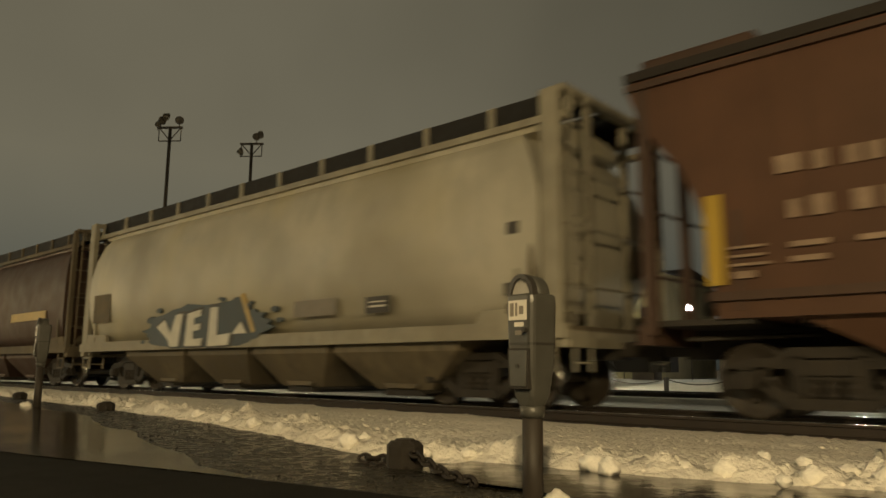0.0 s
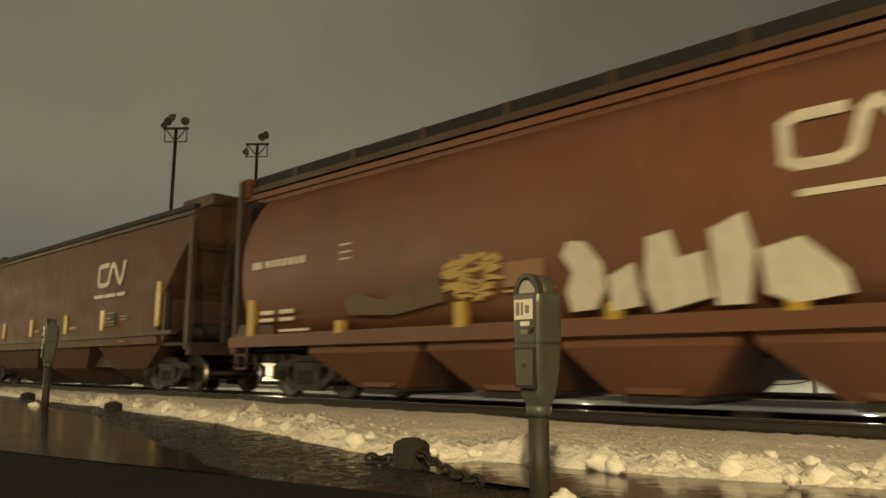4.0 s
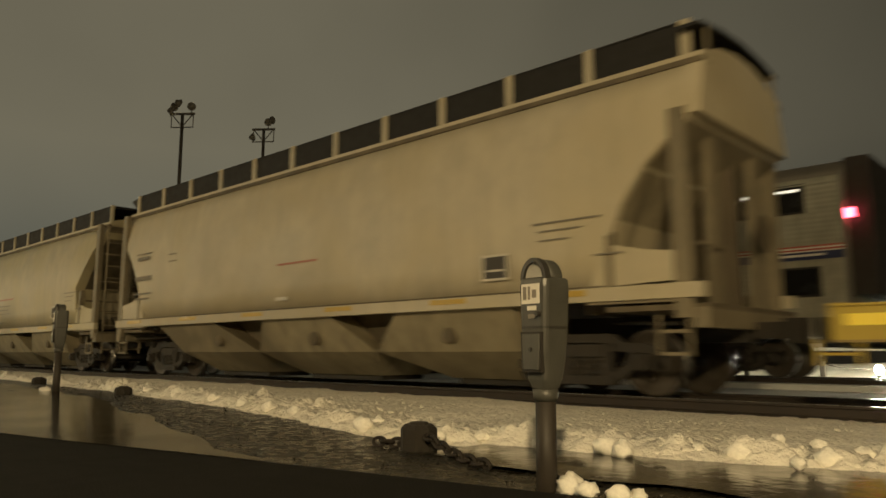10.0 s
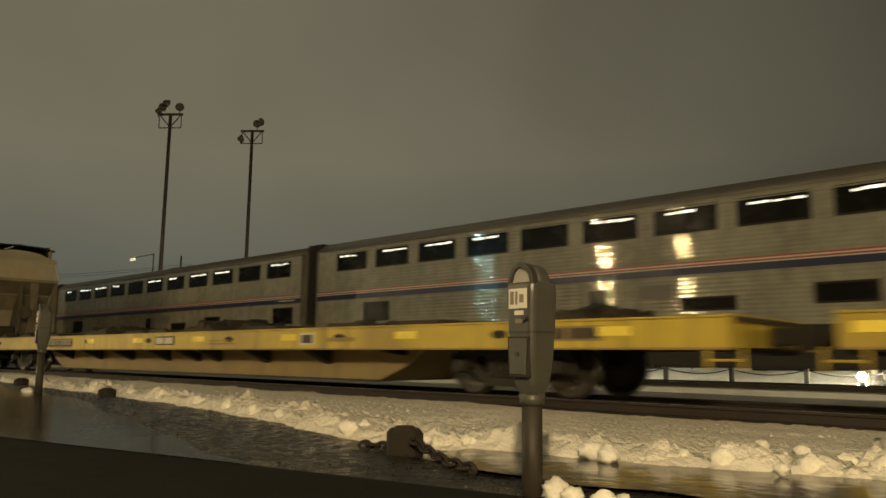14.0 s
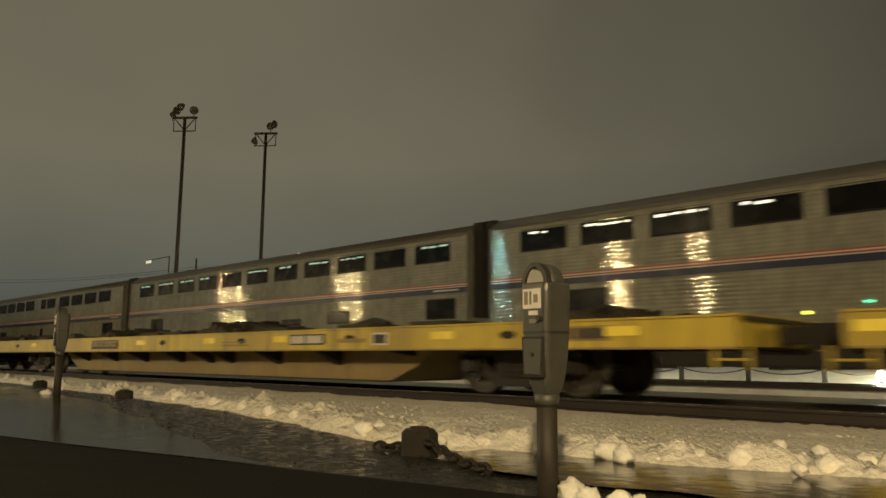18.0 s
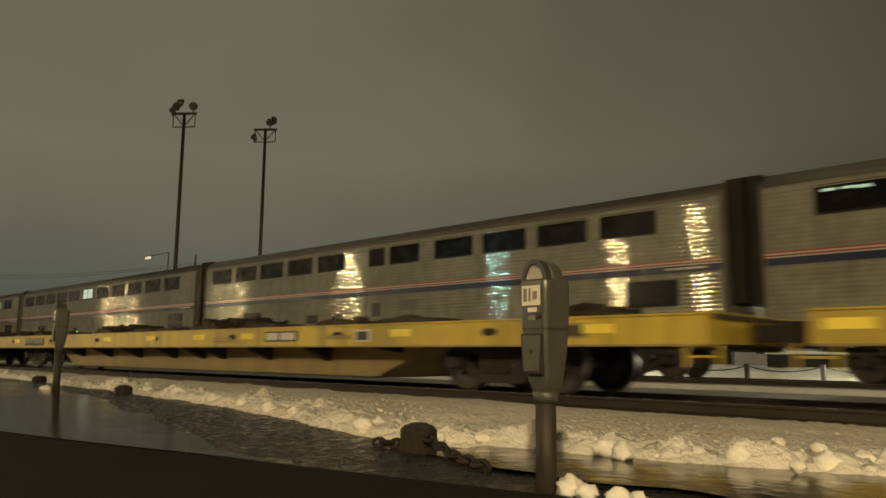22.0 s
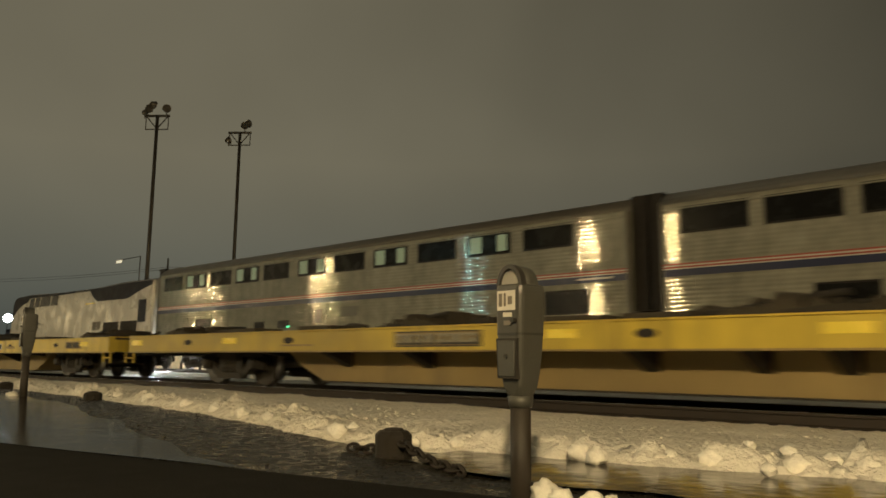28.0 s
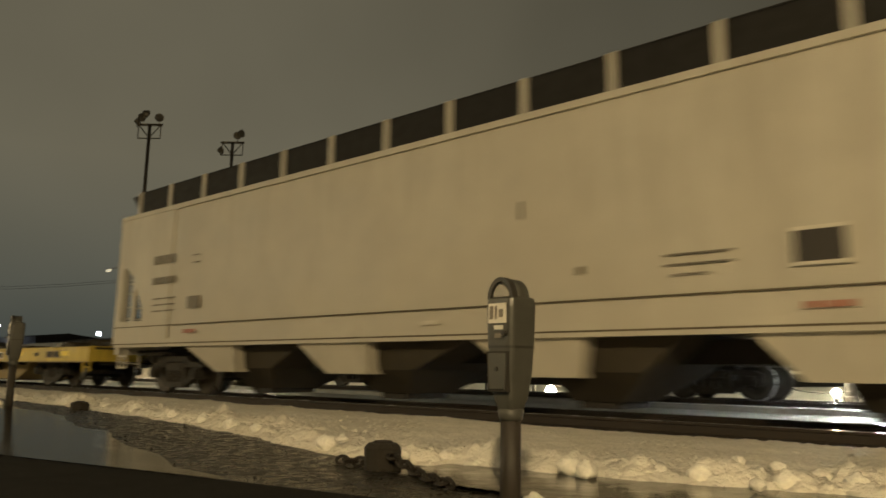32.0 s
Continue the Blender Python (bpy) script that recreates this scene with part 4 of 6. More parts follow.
def truck(parent, x, spin=True):
    t = share("truck", BOLSTER, parent, "", pose(x, 0, 0))
    share("side_frame", SIDE_FRAME, t)
    share("side_frame", SIDE_FRAME, t, "", pose(0, 0, 0, 0, 0, 180))
    for s in (-0.42, 0.42):
        share("brake_beam", BEAM, t, "", pose(s, 0, 0))
    for s in (-0.889, 0.889):
        w = share("wheelset", WHEELSET, t, "", pose(s, 0, 0.457))
        if spin:
            SPINNING.append((w, s))
    return t


bmx = box(-1.0, 0.05, -0.11, 0.11, 0.76, 0.98, None, 0.02)
prism([(0.0, -0.16), (0.22, -0.17), (0.30, -0.05), (0.24, 0.10), (0.16, 0.14), (0.0, 0.14)], 0.70, 1.02, "z", bmx)
COUPLER = keep(bmx, "coupler", M_TRUCK)


def couplers(parent, length, reach=0.0):
    share("coupler", COUPLER, parent, "", pose(length + reach - 0.25, 0, 0))
    share("coupler", COUPLER, parent, "", pose(0.25 - reach, 0, 0, 0, 0, 180))


def shell(length, section, inset, paint, name, parent, label="", smooth=False, cuts=2):
    """A body swept along x; inset(z, end) says how far each height stops short of that end."""
    rings = []
    for k in range(cuts + 1):
        f = k / cuts
        ring = []
        for y, z in section:
            a, b = inset(z, 0), length - inset(z, 1)
            ring.append((a + (b - a) * f, y, z))
        rings.append(ring)
    bm = loft(rings, None, False)
    for ring in (rings[0], rings[-1]):  # the ends, ruled across from side to side
        vs = [bm.verts.new(p) for p in ring]
        k = len(vs)
        for i in range(k // 2 - 1):
            bm.faces.new((vs[i], vs[i + 1], vs[k - 2 - i], vs[k - 1 - i]))
    bmesh.ops.recalc_face_normals(bm, faces=bm.faces[:])
    return part(name, bm, paint, parent, label, smooth)


def interp(table):
    def f(z, end=0):
        zs = table
        if z <= zs[0][0]:
            return zs[0][1]
        for (a, xa), (b, xb) in zip(zs, zs[1:]):
            if z <= b:
                return xa + (xb - xa) * (z - a) / (b - a)
        return zs[-1][1]
    return f


def bay(parent, x0, x1, xa, xb, paint, gate, z0=0.26, ztop=1.12):
    """A discharge hopper: a flat cheek between slopes that narrow to the outlet gate."""
    rings = [(x0, x1, 1.46, ztop), (x0 + 0.10, x1 - 0.10, 1.44, 0.86), (xa, xb, 1.02, z0)]
    b = part("discharge_hopper", loft([[(p, -w, z), (q, -w, z), (q, w, z), (p, w, z)] for p, q, w, z in rings]), paint, parent)
    part("cheek_rib", prism([(xa + 0.3, z0 + 0.02), (xb - 0.3, z0 + 0.02), (xb - 0.2, z0 + 0.10), (xa + 0.2, z0 + 0.10)], -1.10, -1.0, "y"), paint, b)
    part("outlet_gate", box(xa + 0.15, xb - 0.15, -1.0, 1.0, z0 - 0.11, z0 + 0.02), gate, b, "black sliding outlet gate")
    part("crank_shaft", rod((xb + 0.02, -1.30, z0 - 0.03), (xb + 0.02, 1.30, z0 - 0.03), 0.03), gate, b)
    return b


def ladder(parent, x, y, z0, z1, along, paint, w=0.42, gap=0.34):
    """Rungs between two stiles, along x or y."""
    d = Vector((w / 2, 0, 0)) if along == "x" else Vector((0, w / 2, 0))
    c = Vector((x, y, 0))
    l = part("ladder", rod(c - d + Vector((0, 0, z0)), c - d + Vector((0, 0, z1)), 0.025, None, 6), paint, parent)
    part("stile", rod(c + d + Vector((0, 0, z0)), c + d + Vector((0, 0, z1)), 0.025, None, 6), paint, l)
    z = z0 + 0.12
    while z < z1:
        part("rung", rod(c - d + Vector((0, 0, z)), c + d + Vector((0, 0, z)), 0.016, None, 6), paint, l)
        z += gap
    return l


def roof_walk(parent, x0, x1, paint, n, dark=M_WALK, z=4.82, y0=-1.28, y1=-0.08):
    for side in (1, -1):
        ya, yb = sorted((y0 * side, y1 * side))
        for i in range(n):
            a, b = x0 + (x1 - x0) * i / n, x0 + (x1 - x0) * (i + 1) / n
            part("walkway_grating", box(a + 0.02, b - 0.02, ya, yb, z, z + 0.035), dark, parent)
        for i in range(n + 1):
            a = x0 + (x1 - x0) * i / n
            # added upright sheet: stands for the shaded underside of the grating
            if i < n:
                part("walkway_shade_sheet", box(a + 0.02, a + (x1 - x0) / n - 0.02, *sorted((y0 * side, (y0 + 0.02) * side)), 4.34, z + 0.01), dark, parent)
            part("walkway_bracket", box(a - 0.058, a + 0.058, y0 * side - 0.04, y0 * side + 0.04, 4.28, z + 0.03), paint, parent)
            part("walkway_arm", box(a - 0.04, a + 0.04, ya + 0.05, yb, z - 0.05, z), dark, parent)


def hatches(parent, x0, x1, n, paint, z=4.46):
    for i in range(n):
        a, b = x0 + (x1 - x0) * i / n, x0 + (x1 - x0) * (i + 0.92) / n
        part("roof_hatch", box(a, b, -0.28, 0.28, z, z + 0.13, None, 0.02), paint, parent)


def frame_end(e, L, end, paint, dark, ladders=True, top=4.25, inner=1.35, post=0.22, wide=0.16, climb=True):
    """Posts, ladders, platform and brake gear at one end of a hopper wagon."""
    X = (lambda x: x) if end == 0 else (lambda x: L - x)
    bx = lambda a, b, y0, y1, z0, z1: box(min(X(a), X(b)), max(X(a), X(b)), y0, y1, z0, z1)
    for s in (-1, 1):
        ya, yb = sorted((1.58 * s, 1.46 * s))
        part("corner_post", bx(post, post + wide, ya, yb, 1.0, top), paint, e)
        part("end_post", bx(0.30, 0.42, *(sorted((0.62 * s, 0.52 * s)) if climb else sorted((0.86 * s, 0.60 * s))), 1.0, top - 0.05), paint, e)
        part("inner_post", bx(inner, inner + 0.10, ya, yb, 1.25, 2.4), paint, e)
        if ladders:
            part("sill_box", prism([(X(0.35), 1.20), (X(1.75), 1.20), (X(1.65), 1.42), (X(0.50), 1.46)], ya + 0.01, ya + 0.10, "y"), paint, e)
    part("end_platform", bx(0.12, 1.5, -1.5, 1.5, 1.10, 1.17), dark, e)
    part("end_sill", bx(0.12, 0.30, -1.55, 1.55, 0.88, 1.12), paint, e)
    part("end_bulkhead", bx(1.9, 2.0, -1.2, 1.2, 1.1, 2.4), dark, e)
    part("draft_sill", bx(0.15, 3.4, -0.22, 0.22, 0.72, 1.10), M_BLACK, e)
    for z in (1.75, 2.6, 3.4) if climb else (1.9, 3.72):
        part("handrail", rod((X(0.25), -1.5, z), (X(0.25), 1.5 if climb else -0.7, z), 0.022, None, 6), paint, e)
    if ladders and climb:
        ladder(e, X(0.16), 1.15, 0.55, top, "y", paint)
        ladder(e, X(0.16), -1.15, 0.55, top, "y", paint)
    if ladders:
        for z in (0.55, 0.82):  # stirrup steps under the sill
            part("step", bx(0.34, 0.76, -1.57, -1.52, z, z + 0.04), paint, e)
        for x in (0.34, 0.74):
            part("stirrup", bx(x, x + 0.03, -1.57, -1.53, 0.55, 1.05), paint, e)
    part("air_reservoir", rod((X(0.75), -0.9, 1.40), (X(1.6), -0.9, 1.40), 0.16, None, 12), dark, e, "", True)
    part("brake_lever", rod((X(0.6), -1.2, 0.95), (X(1.9), -0.6, 1.0), 0.03, None, 6), M_TRUCK, e)
    if end == 1:
        part("brake_wheel", lathe([(0.24, -0.02), (0.27, 0), (0.24, 0.02), (0.21, 0)], "x", 16, None, (X(0.10), 0.35, 2.2)), dark, e)
        part("brake_tank", rod((X(1.0), -0.75, 1.45), (X(1.0), 0.3, 1.45), 0.20, None, 12), dark, e, "", True)


SLAB = [(-1.56, 1.16), (-1.575, 2.25), (-1.58, 3.0), (-1.58, 3.55), (-1.56, 4.18), (1.56, 4.18), (1.58, 3.55), (1.58, 3.0), (1.575, 2.25), (1.56, 1.16)]
ROOF = [(-1.60, 4.16), (-1.60, 4.24), (-1.2, 4.36), (-0.6, 4.44), (0, 4.47), (0.6, 4.44), (1.2, 4.36), (1.60, 4.24), (1.60, 4.16)]
ROUND = [(-1.36, 1.22), (-1.50, 1.55), (-1.58, 2.0), (-1.605, 2.5), (-1.59, 3.0), (-1.53, 3.45), (-1.42, 3.85), (-1.26, 4.12), (1.26, 4.12), (1.42, 3.85), (1.53, 3.45), (1.59, 3.0), (1.605, 2.5), (1.58, 2.0), (1.50, 1.55), (1.36, 1.22)]
FREIGHT = []


def wagon(name, u, label, category):
    e = new(name)
    FREIGHT.append((e, u))
    return tagged(e, label, category, "wagons of the freight train")


def sides(e, L, paint, z0=1.04, z1=1.22, a=0.15):
    for y0, y1 in ((-1.61, -1.50), (1.50, 1.61)):
        part("side_sill", box(a, L - a, y0, y1, z0, z1), paint, e)
    part("centre_sill", box(1.5, L - 1.5, -0.25, 0.25, 0.72, 1.04), M_BLACK, e)


def data_panel(e, cells, y=-1.60, paint=M_GREYPAINT, name="lettering", label="illegible painted data"):
    for c in cells:
        part(name, bars([c], y, 0.012), paint, e, label)


def chars(x0, x1, n, z0, z1):
    """Cells for n painted characters."""
    w = (x1 - x0) / n
    return [(x0 + w * i, x0 + w * (i + 0.74), z0, z1) for i in range(n)]


def slab_hopper(u, L, paint, under, label, bays, walk_n, e_in=0.12, cut=((1.16, 2.3), (2.25, 1.30), (3.0, 0.62), (3.55, 0.14), (4.18, 0.10)), gate=M_BLACK, ladders=True, front=None):
    e = wagon("covered_hopper_wagon", u, label, "hopper wagon")
    ends = (interp(front or cut), interp(cut))
    shell(L, SLAB, lambda z, end: ends[end](z), paint, "body", e, "", False)
    part("roof", prism(ROOF, 0.12, L - 0.12, "x"), paint, e)
    part("eave_rail", box(0.10, L - 0.10, -1.625, -1.57, 4.13, 4.21), under, e)
    part("eave_rail", box(0.10, L - 0.10, 1.57, 1.625, 4.13, 4.21), under, e)
    if ladders:
        sides(e, L, under)
    else:
        part("centre_sill", box(1.5, L - 1.5, -0.25, 0.25, 0.72, 1.04), M_BLACK, e)
    for b in bays:
        bay(e, *b[:4], paint, gate, 0.26, 1.12)
    for end in (0, 1):
        frame_end(e, L, end, under, M_DIRT_AND_SHADE if ladders else M_BLACK, ladders)
    truck(e, 2.12)
    truck(e, L - 2.12)
    couplers(e, L, 0.5)
    if walk_n:
        roof_walk(e, 0.32, L - 0.5, under, walk_n, M_WALK, 4.88)
        for x in (0.32, L - 0.5):
            part("walkway_tip", prism([(x, 4.40), (x, 4.88), (x + (0.5 if x > 1 else -0.5), 4.86)], -1.27, -1.24, "y"), M_WALK, e)
        hatches(e, 0.9, L - 0.9, 5, paint)
    return e


# dark leading hopper wagon
def round_hopper(u, L, paint, under, label, bays, walk, low=None):
    e = wagon("cylindrical_hopper_wagon", u, label, "hopper wagon")
    f = interp(((1.22, 1.0), (1.55, 0.72), (2.0, 0.60), (2.5, 0.55), (3.0, 0.56), (3.45, 0.68), (3.85, 0.86), (4.12, 1.05)))
    shell(L, ROUND, f, paint, "body", e, "", True, 6)
    part("roof", prism([(-1.30, 4.06), (-1.34, 4.20), (-0.7, 4.34), (0, 4.38), (0.7, 4.34), (1.34, 4.20), (1.30, 4.06)], 0.75, L - 0.75, "x"), paint, e)
    for s in (-1, 1):
        part("eave_rail", box(0.2, L - 0.2, *sorted((1.40 * s, 1.30 * s)), 4.14, 4.25), under, e)
        part("shear_plate", box(0.3, L - 0.3, *sorted((1.60 * s, 1.33 * s)), 1.19, 1.24), under, e)
    sides(e, L, under, 1.00, 1.20)
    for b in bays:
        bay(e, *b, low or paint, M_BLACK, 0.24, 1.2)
    for end in (0, 1):
        frame_end(e, L, end, M_BROWN_D if paint is M_RED else under, M_DIRT_AND_SHADE, True, 4.55, 0.9, 0.22, 0.30 if low else 0.12)
        X = 0.25 if end == 0 else L - 0.25
        part("top_rail", box(X - 0.10, X + 0.10, -1.5, 1.5, 4.50, 4.60), under, e)
    truck(e, 2.12)
    truck(e, L - 2.12)
    couplers(e, L, 0.5)
    if walk:
        roof_walk(e, 0.25, L - 0.25, under, walk, M_WALK, 4.60, -1.22, -0.08)
        hatches(e, 1.2, L - 1.2, 4, paint, 4.36)
    return e


BAYS4 = [(2.6, 5.66, 3.62, 4.88), (5.68, 8.20, 6.42, 7.68), (8.22, 10.78, 8.82, 10.08), (10.8, 13.9, 11.62, 12.88)]

h0 = round_hopper(-39.0, 16.4, M_BROWN_D, M_DIRT_AND_SHADE, "dark brown cylindrical grain hopper wagon, stained with rust", BAYS4, 12)
# painted yellow strip in place of lamplight reflected in the wagon side
data_panel(h0, [(11.6, 14.6, 2.02, 2.28)], -1.62, M_SPRAY_GLINT, "spray_paint", "yellow reflected light painted on the side")
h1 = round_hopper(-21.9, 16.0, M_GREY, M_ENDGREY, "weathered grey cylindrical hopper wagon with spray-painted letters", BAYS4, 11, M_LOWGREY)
G = lambda pts, mat, nm, lab, y=-1.625, t=0.04: part(nm, prism([(4.2 + (px - 3.1) * 0.74, 1.02 + (pz - 1.08) * 0.92) for px, pz in pts], y, y + t, "y"), mat, h1, lab)
# blue-edged white letters sprayed low on the side
rs = random.Random(8)
rim = []
for k in range(46):
    a = 2 * math.pi * k / 46
    swell = 1 + 0.22 * noise.noise((3 * math.cos(a), 3 * math.sin(a), 7)) + 0.12 * rs.random()
    rim.append((6.2 + 3.3 * swell * math.cos(a), max(1.09, 1.55 + 0.52 * swell * math.sin(a))))
G(rim, M_SPRAYBLUE, "spray_cloud", "blue spray-painted haze", -1.618, 0.06)
for k in range(22):
    a, d = 6.28 * rs.random(), 0.9 + 0.35 * rs.random()
    cx, cz, r = 6.2 + 3.4 * d * math.cos(a), 1.55 + 0.55 * d * math.sin(a), 0.05 + 0.12 * rs.random()
    if cz > 1.2:
        G([(cx + 1.6 * r * math.cos(q), cz + 0.6 * r * math.sin(q)) for q in steps(0, 5.6, 8)], M_SPRAYBLUE, "spray_fleck", "blue spray fleck", -1.6165, 0.06)
for i, pts in enumerate(([(3.6, 1.62), (4.1, 1.80), (4.5, 1.45), (4.8, 1.9), (5.2, 1.92), (5.0, 1.12), (4.5, 1.12), (4.35, 1.3)],
                         [(5.5, 1.9), (6.3, 1.98), (6.25, 1.82), (5.9, 1.78), (5.9, 1.62), (6.25, 1.65), (6.25, 1.5), (5.85, 1.47), (5.9, 1.28), (6.4, 1.3), (6.35, 1.12), (5.4, 1.12)],
                         [(6.8, 2.0), (7.2, 2.0), (7.2, 1.35), (7.9, 1.38), (7.8, 1.12), (6.7, 1.10)],
                         [(8.0, 1.36), (8.4, 1.62), (8.7, 1.36)])):
    mx, mz = sum(p[0] for p in pts) / len(pts), sum(p[1] for p in pts) / len(pts)
    G([(mx + (p[0] - mx) * 1.20 + 0.05, mz + (p[1] - mz) * 1.14 + 0.01) for p in pts], M_BLACKPAINT, "spray_outline", "dark outline of a letter", -1.626, 0.05)
    G(pts, M_SPRAYWHITE, "spray_letter", "white spray-painted letter", -1.632, 0.05)
G([(8.3, 2.2), (8.45, 2.25), (9.1, 1.4), (8.95, 1.35)], M_SPRAY_GLINT, "spray_stroke", "yellow spray-painted stroke", -1.626, 0.05)
data_panel(h1, [(9.9, 11.1, 1.52, 1.82)], -1.61, M_GREYPAINT, "lettering", "smudged painted emblem")
data_panel(h1, [(11.9, 12.5, 1.50, 1.78)], -1.61, M_BLACKPAINT, "data_box", "black data box")
data_panel(h1, [(12.0, 12.4, 1.60, 1.63), (12.0, 12.4, 1.68, 1.70)], -1.62, M_WHITEPAINT)
data_panel(h1, [(0.9, 1.9, 1.75, 2.5)], -1.60, M_DIRT_AND_SHADE, "patch", "dark repainted patch")
data_panel(h1, [(14.9, 15.1, 2.5, 2.68), (14.85, 15.2, 1.62, 1.80), (14.9, 15.15, 1.36, 1.50)], -1.60, M_BLACKPAINT, "placard", "small black placard")
part("drain_pipe", rod((15.3, -1.62, 1.4), (15.3, -1.50, 3.0), 0.05), M_DIRT_AND_SHADE, h1)

# brown hopper wagon with a large white emblem
h2 = slab_hopper(-5.15, 16.95, M_BROWN, M_BROWN_D, "brown steel hopper wagon with yellow side markers", [], 0, cut=((1.16, 1.75), (2.35, 1.58), (3.0, 0.92), (3.5, 0.40), (4.18, 0.08)), ladders=False, front=((1.16, 1.12), (2.6, 1.05), (3.0, 0.78), (3.5, 0.36), (4.18, 0.08)))
part("sill_lip", box(0.7, 15.7, -1.63, -1.50, 1.36, 1.46), M_BROWN_D, h2)
for top, mid, low in (((1.15, 6.95), (2.95, 5.85), (3.55, 5.35)), ((6.95, 11.0), (7.15, 9.75), (7.75, 9.35)), ((11.0, 15.45), (11.75, 13.4), (12.0, 12.95))):
    b2 = part("discharge_hopper", loft([[(p, -w, z), (q, -w, z), (q, w, z), (p, w, z)] for (p, q), w, z in ((top, 1.555, 1.40), ((top[0] + (mid[0] - top[0]) * 0.92, top[1] - (top[1] - mid[1]) * 0.92), 1.15, 0.56), (mid, 1.05, 0.50), (low, 0.55, 0.13))]), M_BROWN, h2)
    part("outlet_gate", box(low[0] + 0.1, low[1] - 0.1, -0.5, 0.5, 0.06, 0.15), M_BLACK, b2, "black sliding outlet gate")
# darker brown box that fills the space between the three hoppers
part("gap_filler", box(2.9, 13.2, -1.0, 1.0, 0.60, 1.38), M_BROWN_D, h2, "dark inner slope sheet")
part("roof_lip", box(-0.25, 16.5, -1.64, -1.5, 4.25, 4.37), M_RUBBER, h2)
for x in (0.5, 15.7):
    part("end_hatch", box(x - 0.75, x + 0.75, -1.15, 1.15, 4.42, 4.72, None, 0.05), M_BROWN_D, h2)
for x, z0, z1 in ((0.80, 1.54, 2.60), (3.80, 1.55, 2.06), (6.40, 1.56, 2.08), (9.22, 1.56, 2.09), (11.77, 1.58, 2.11), (14.92, 1.58, 2.66)):
    part("side_marker", box(x - 0.10, x + 0.10, -1.615, -1.57, z0, z1), M_YELLOW_B, h2, "yellow reflective marker")


def ribbon(points, half, y, thick):
    """A painted band of even width along a bent line on a side that faces -y."""
    pts = [Vector((px, pz)) for px, pz in points]
    rows = []
    for i, p in enumerate(pts):
        a, b = pts[max(i - 1, 0)], pts[min(i + 1, len(pts) - 1)]
        d1 = (p - a).normalized() if i else (b - p).normalized()
        d2 = (b - p).normalized() if i < len(pts) - 1 else d1
        d = (d1 + d2).normalized()
        k = half / max(0.6, d.dot(d1))
        rows.append((p + Vector((-d.y, d.x)) * k, p - Vector((-d.y, d.x)) * k))
    bm = bmesh.new()
    for (a, b), (c, d) in zip(rows, rows[1:]):
        prism([a, c, d, b], y - thick, y, "y", bm)
    return bm


def emblem(e, x, z, w, hgt, paint, y=-1.60):
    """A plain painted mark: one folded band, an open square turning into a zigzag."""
    line = ((0.40, 0.90), (0.12, 0.90), (0.05, 0.80), (0.05, 0.20), (0.12, 0.09), (0.34, 0.09), (0.42, 0.20), (0.49, 0.80), (0.55, 0.91), (0.61, 0.80), (0.76, 0.22), (0.82, 0.10), (0.87, 0.22), (0.96, 0.97))
    part("emblem_band", ribbon([(x + w * a, z + hgt * b) for a, b in line], hgt * 0.095, y + 0.006, 0.02), paint, e, "pale painted emblem, one folded band")


emblem(h2, 11.28, 2.74, 1.75, 0.66, M_WHITEPAINT, -1.60)
data_panel(h2, [(11.18, 11.75, 2.45, 2.54), (11.83, 12.5, 2.45, 2.54), (12.6, 13.08, 2.45, 2.54)], -1.61, M_WHITEPAINT, "emblem_caption", "pale painted caption bars")
data_panel(h2, [(1.54, 1.80, 2.73, 2.93), (1.92, 2.06, 2.72, 2.92), (2.24, 2.36, 2.72, 2.91), (2.44, 2.58, 2.72, 2.91), (1.64, 1.75, 2.22, 2.42), (1.87, 2.05, 2.22, 2.44), (2.28, 2.46, 2.22, 2.44), (2.58, 2.76, 2.22, 2.44), (2.88, 3.06, 2.22, 2.44), (0.96, 1.36, 1.94, 1.97), (0.96, 1.36, 1.84, 1.87), (0.96, 1.40, 1.74, 1.77), (1.00, 1.24, 1.60, 1.68), (1.63, 2.01, 1.90, 1.96), (1.63, 1.98, 1.74, 1.80), (2.30, 2.66, 1.90, 1.96), (6.72, 7.17, 1.66, 1.74), (7.67, 8.07, 1.66, 1.76), (9.57, 10.07, 1.66, 1.74)], -1.61, M_FADED)
part("data_box", box(11.96, 12.54, -1.606, -1.57, 1.69, 2.02), M_BLACKPAINT, h2, "dark data box")
data_panel(h2, [(11.94, 12.56, 2.0, 2.025), (11.94, 12.56, 1.77, 1.795), (11.94, 12.56, 1.68, 1.70), (12.02, 12.32, 1.86, 1.90), (12.92, 13.32, 1.88, 1.92), (12.92, 13.32, 1.80, 1.84)], -1.612, M_FADED)
data_panel(h2, [(12.9, 13.2, 1.24, 1.27)], -1.615, M_FADED, "stencil", "small yellow stencil")

for o in h2.children:
    if o.name.split(".")[0] in ("sill_lip", "discharge_hopper", "gap_filler", "roof_lip", "end_hatch", "side_marker", "emblem_band", "emblem_caption", "lettering", "data_box", "stencil"):
        o.location.x = 0.35

# red cylindrical hopper wagon
h3 = round_hopper(13.24, 16.5, M_RED, M_RED, "red-oxide cylindrical grain hopper wagon with spray paint", BAYS4, 0)
roof_walk(h3, 0.1, 16.4, M_BROWN_D, 9, M_WALK, 4.62, -1.30, -0.08)
part("roof_board", box(0.2, 16.3, -1.40, -1.30, 4.30, 4.42), M_BROWN_D, h3)
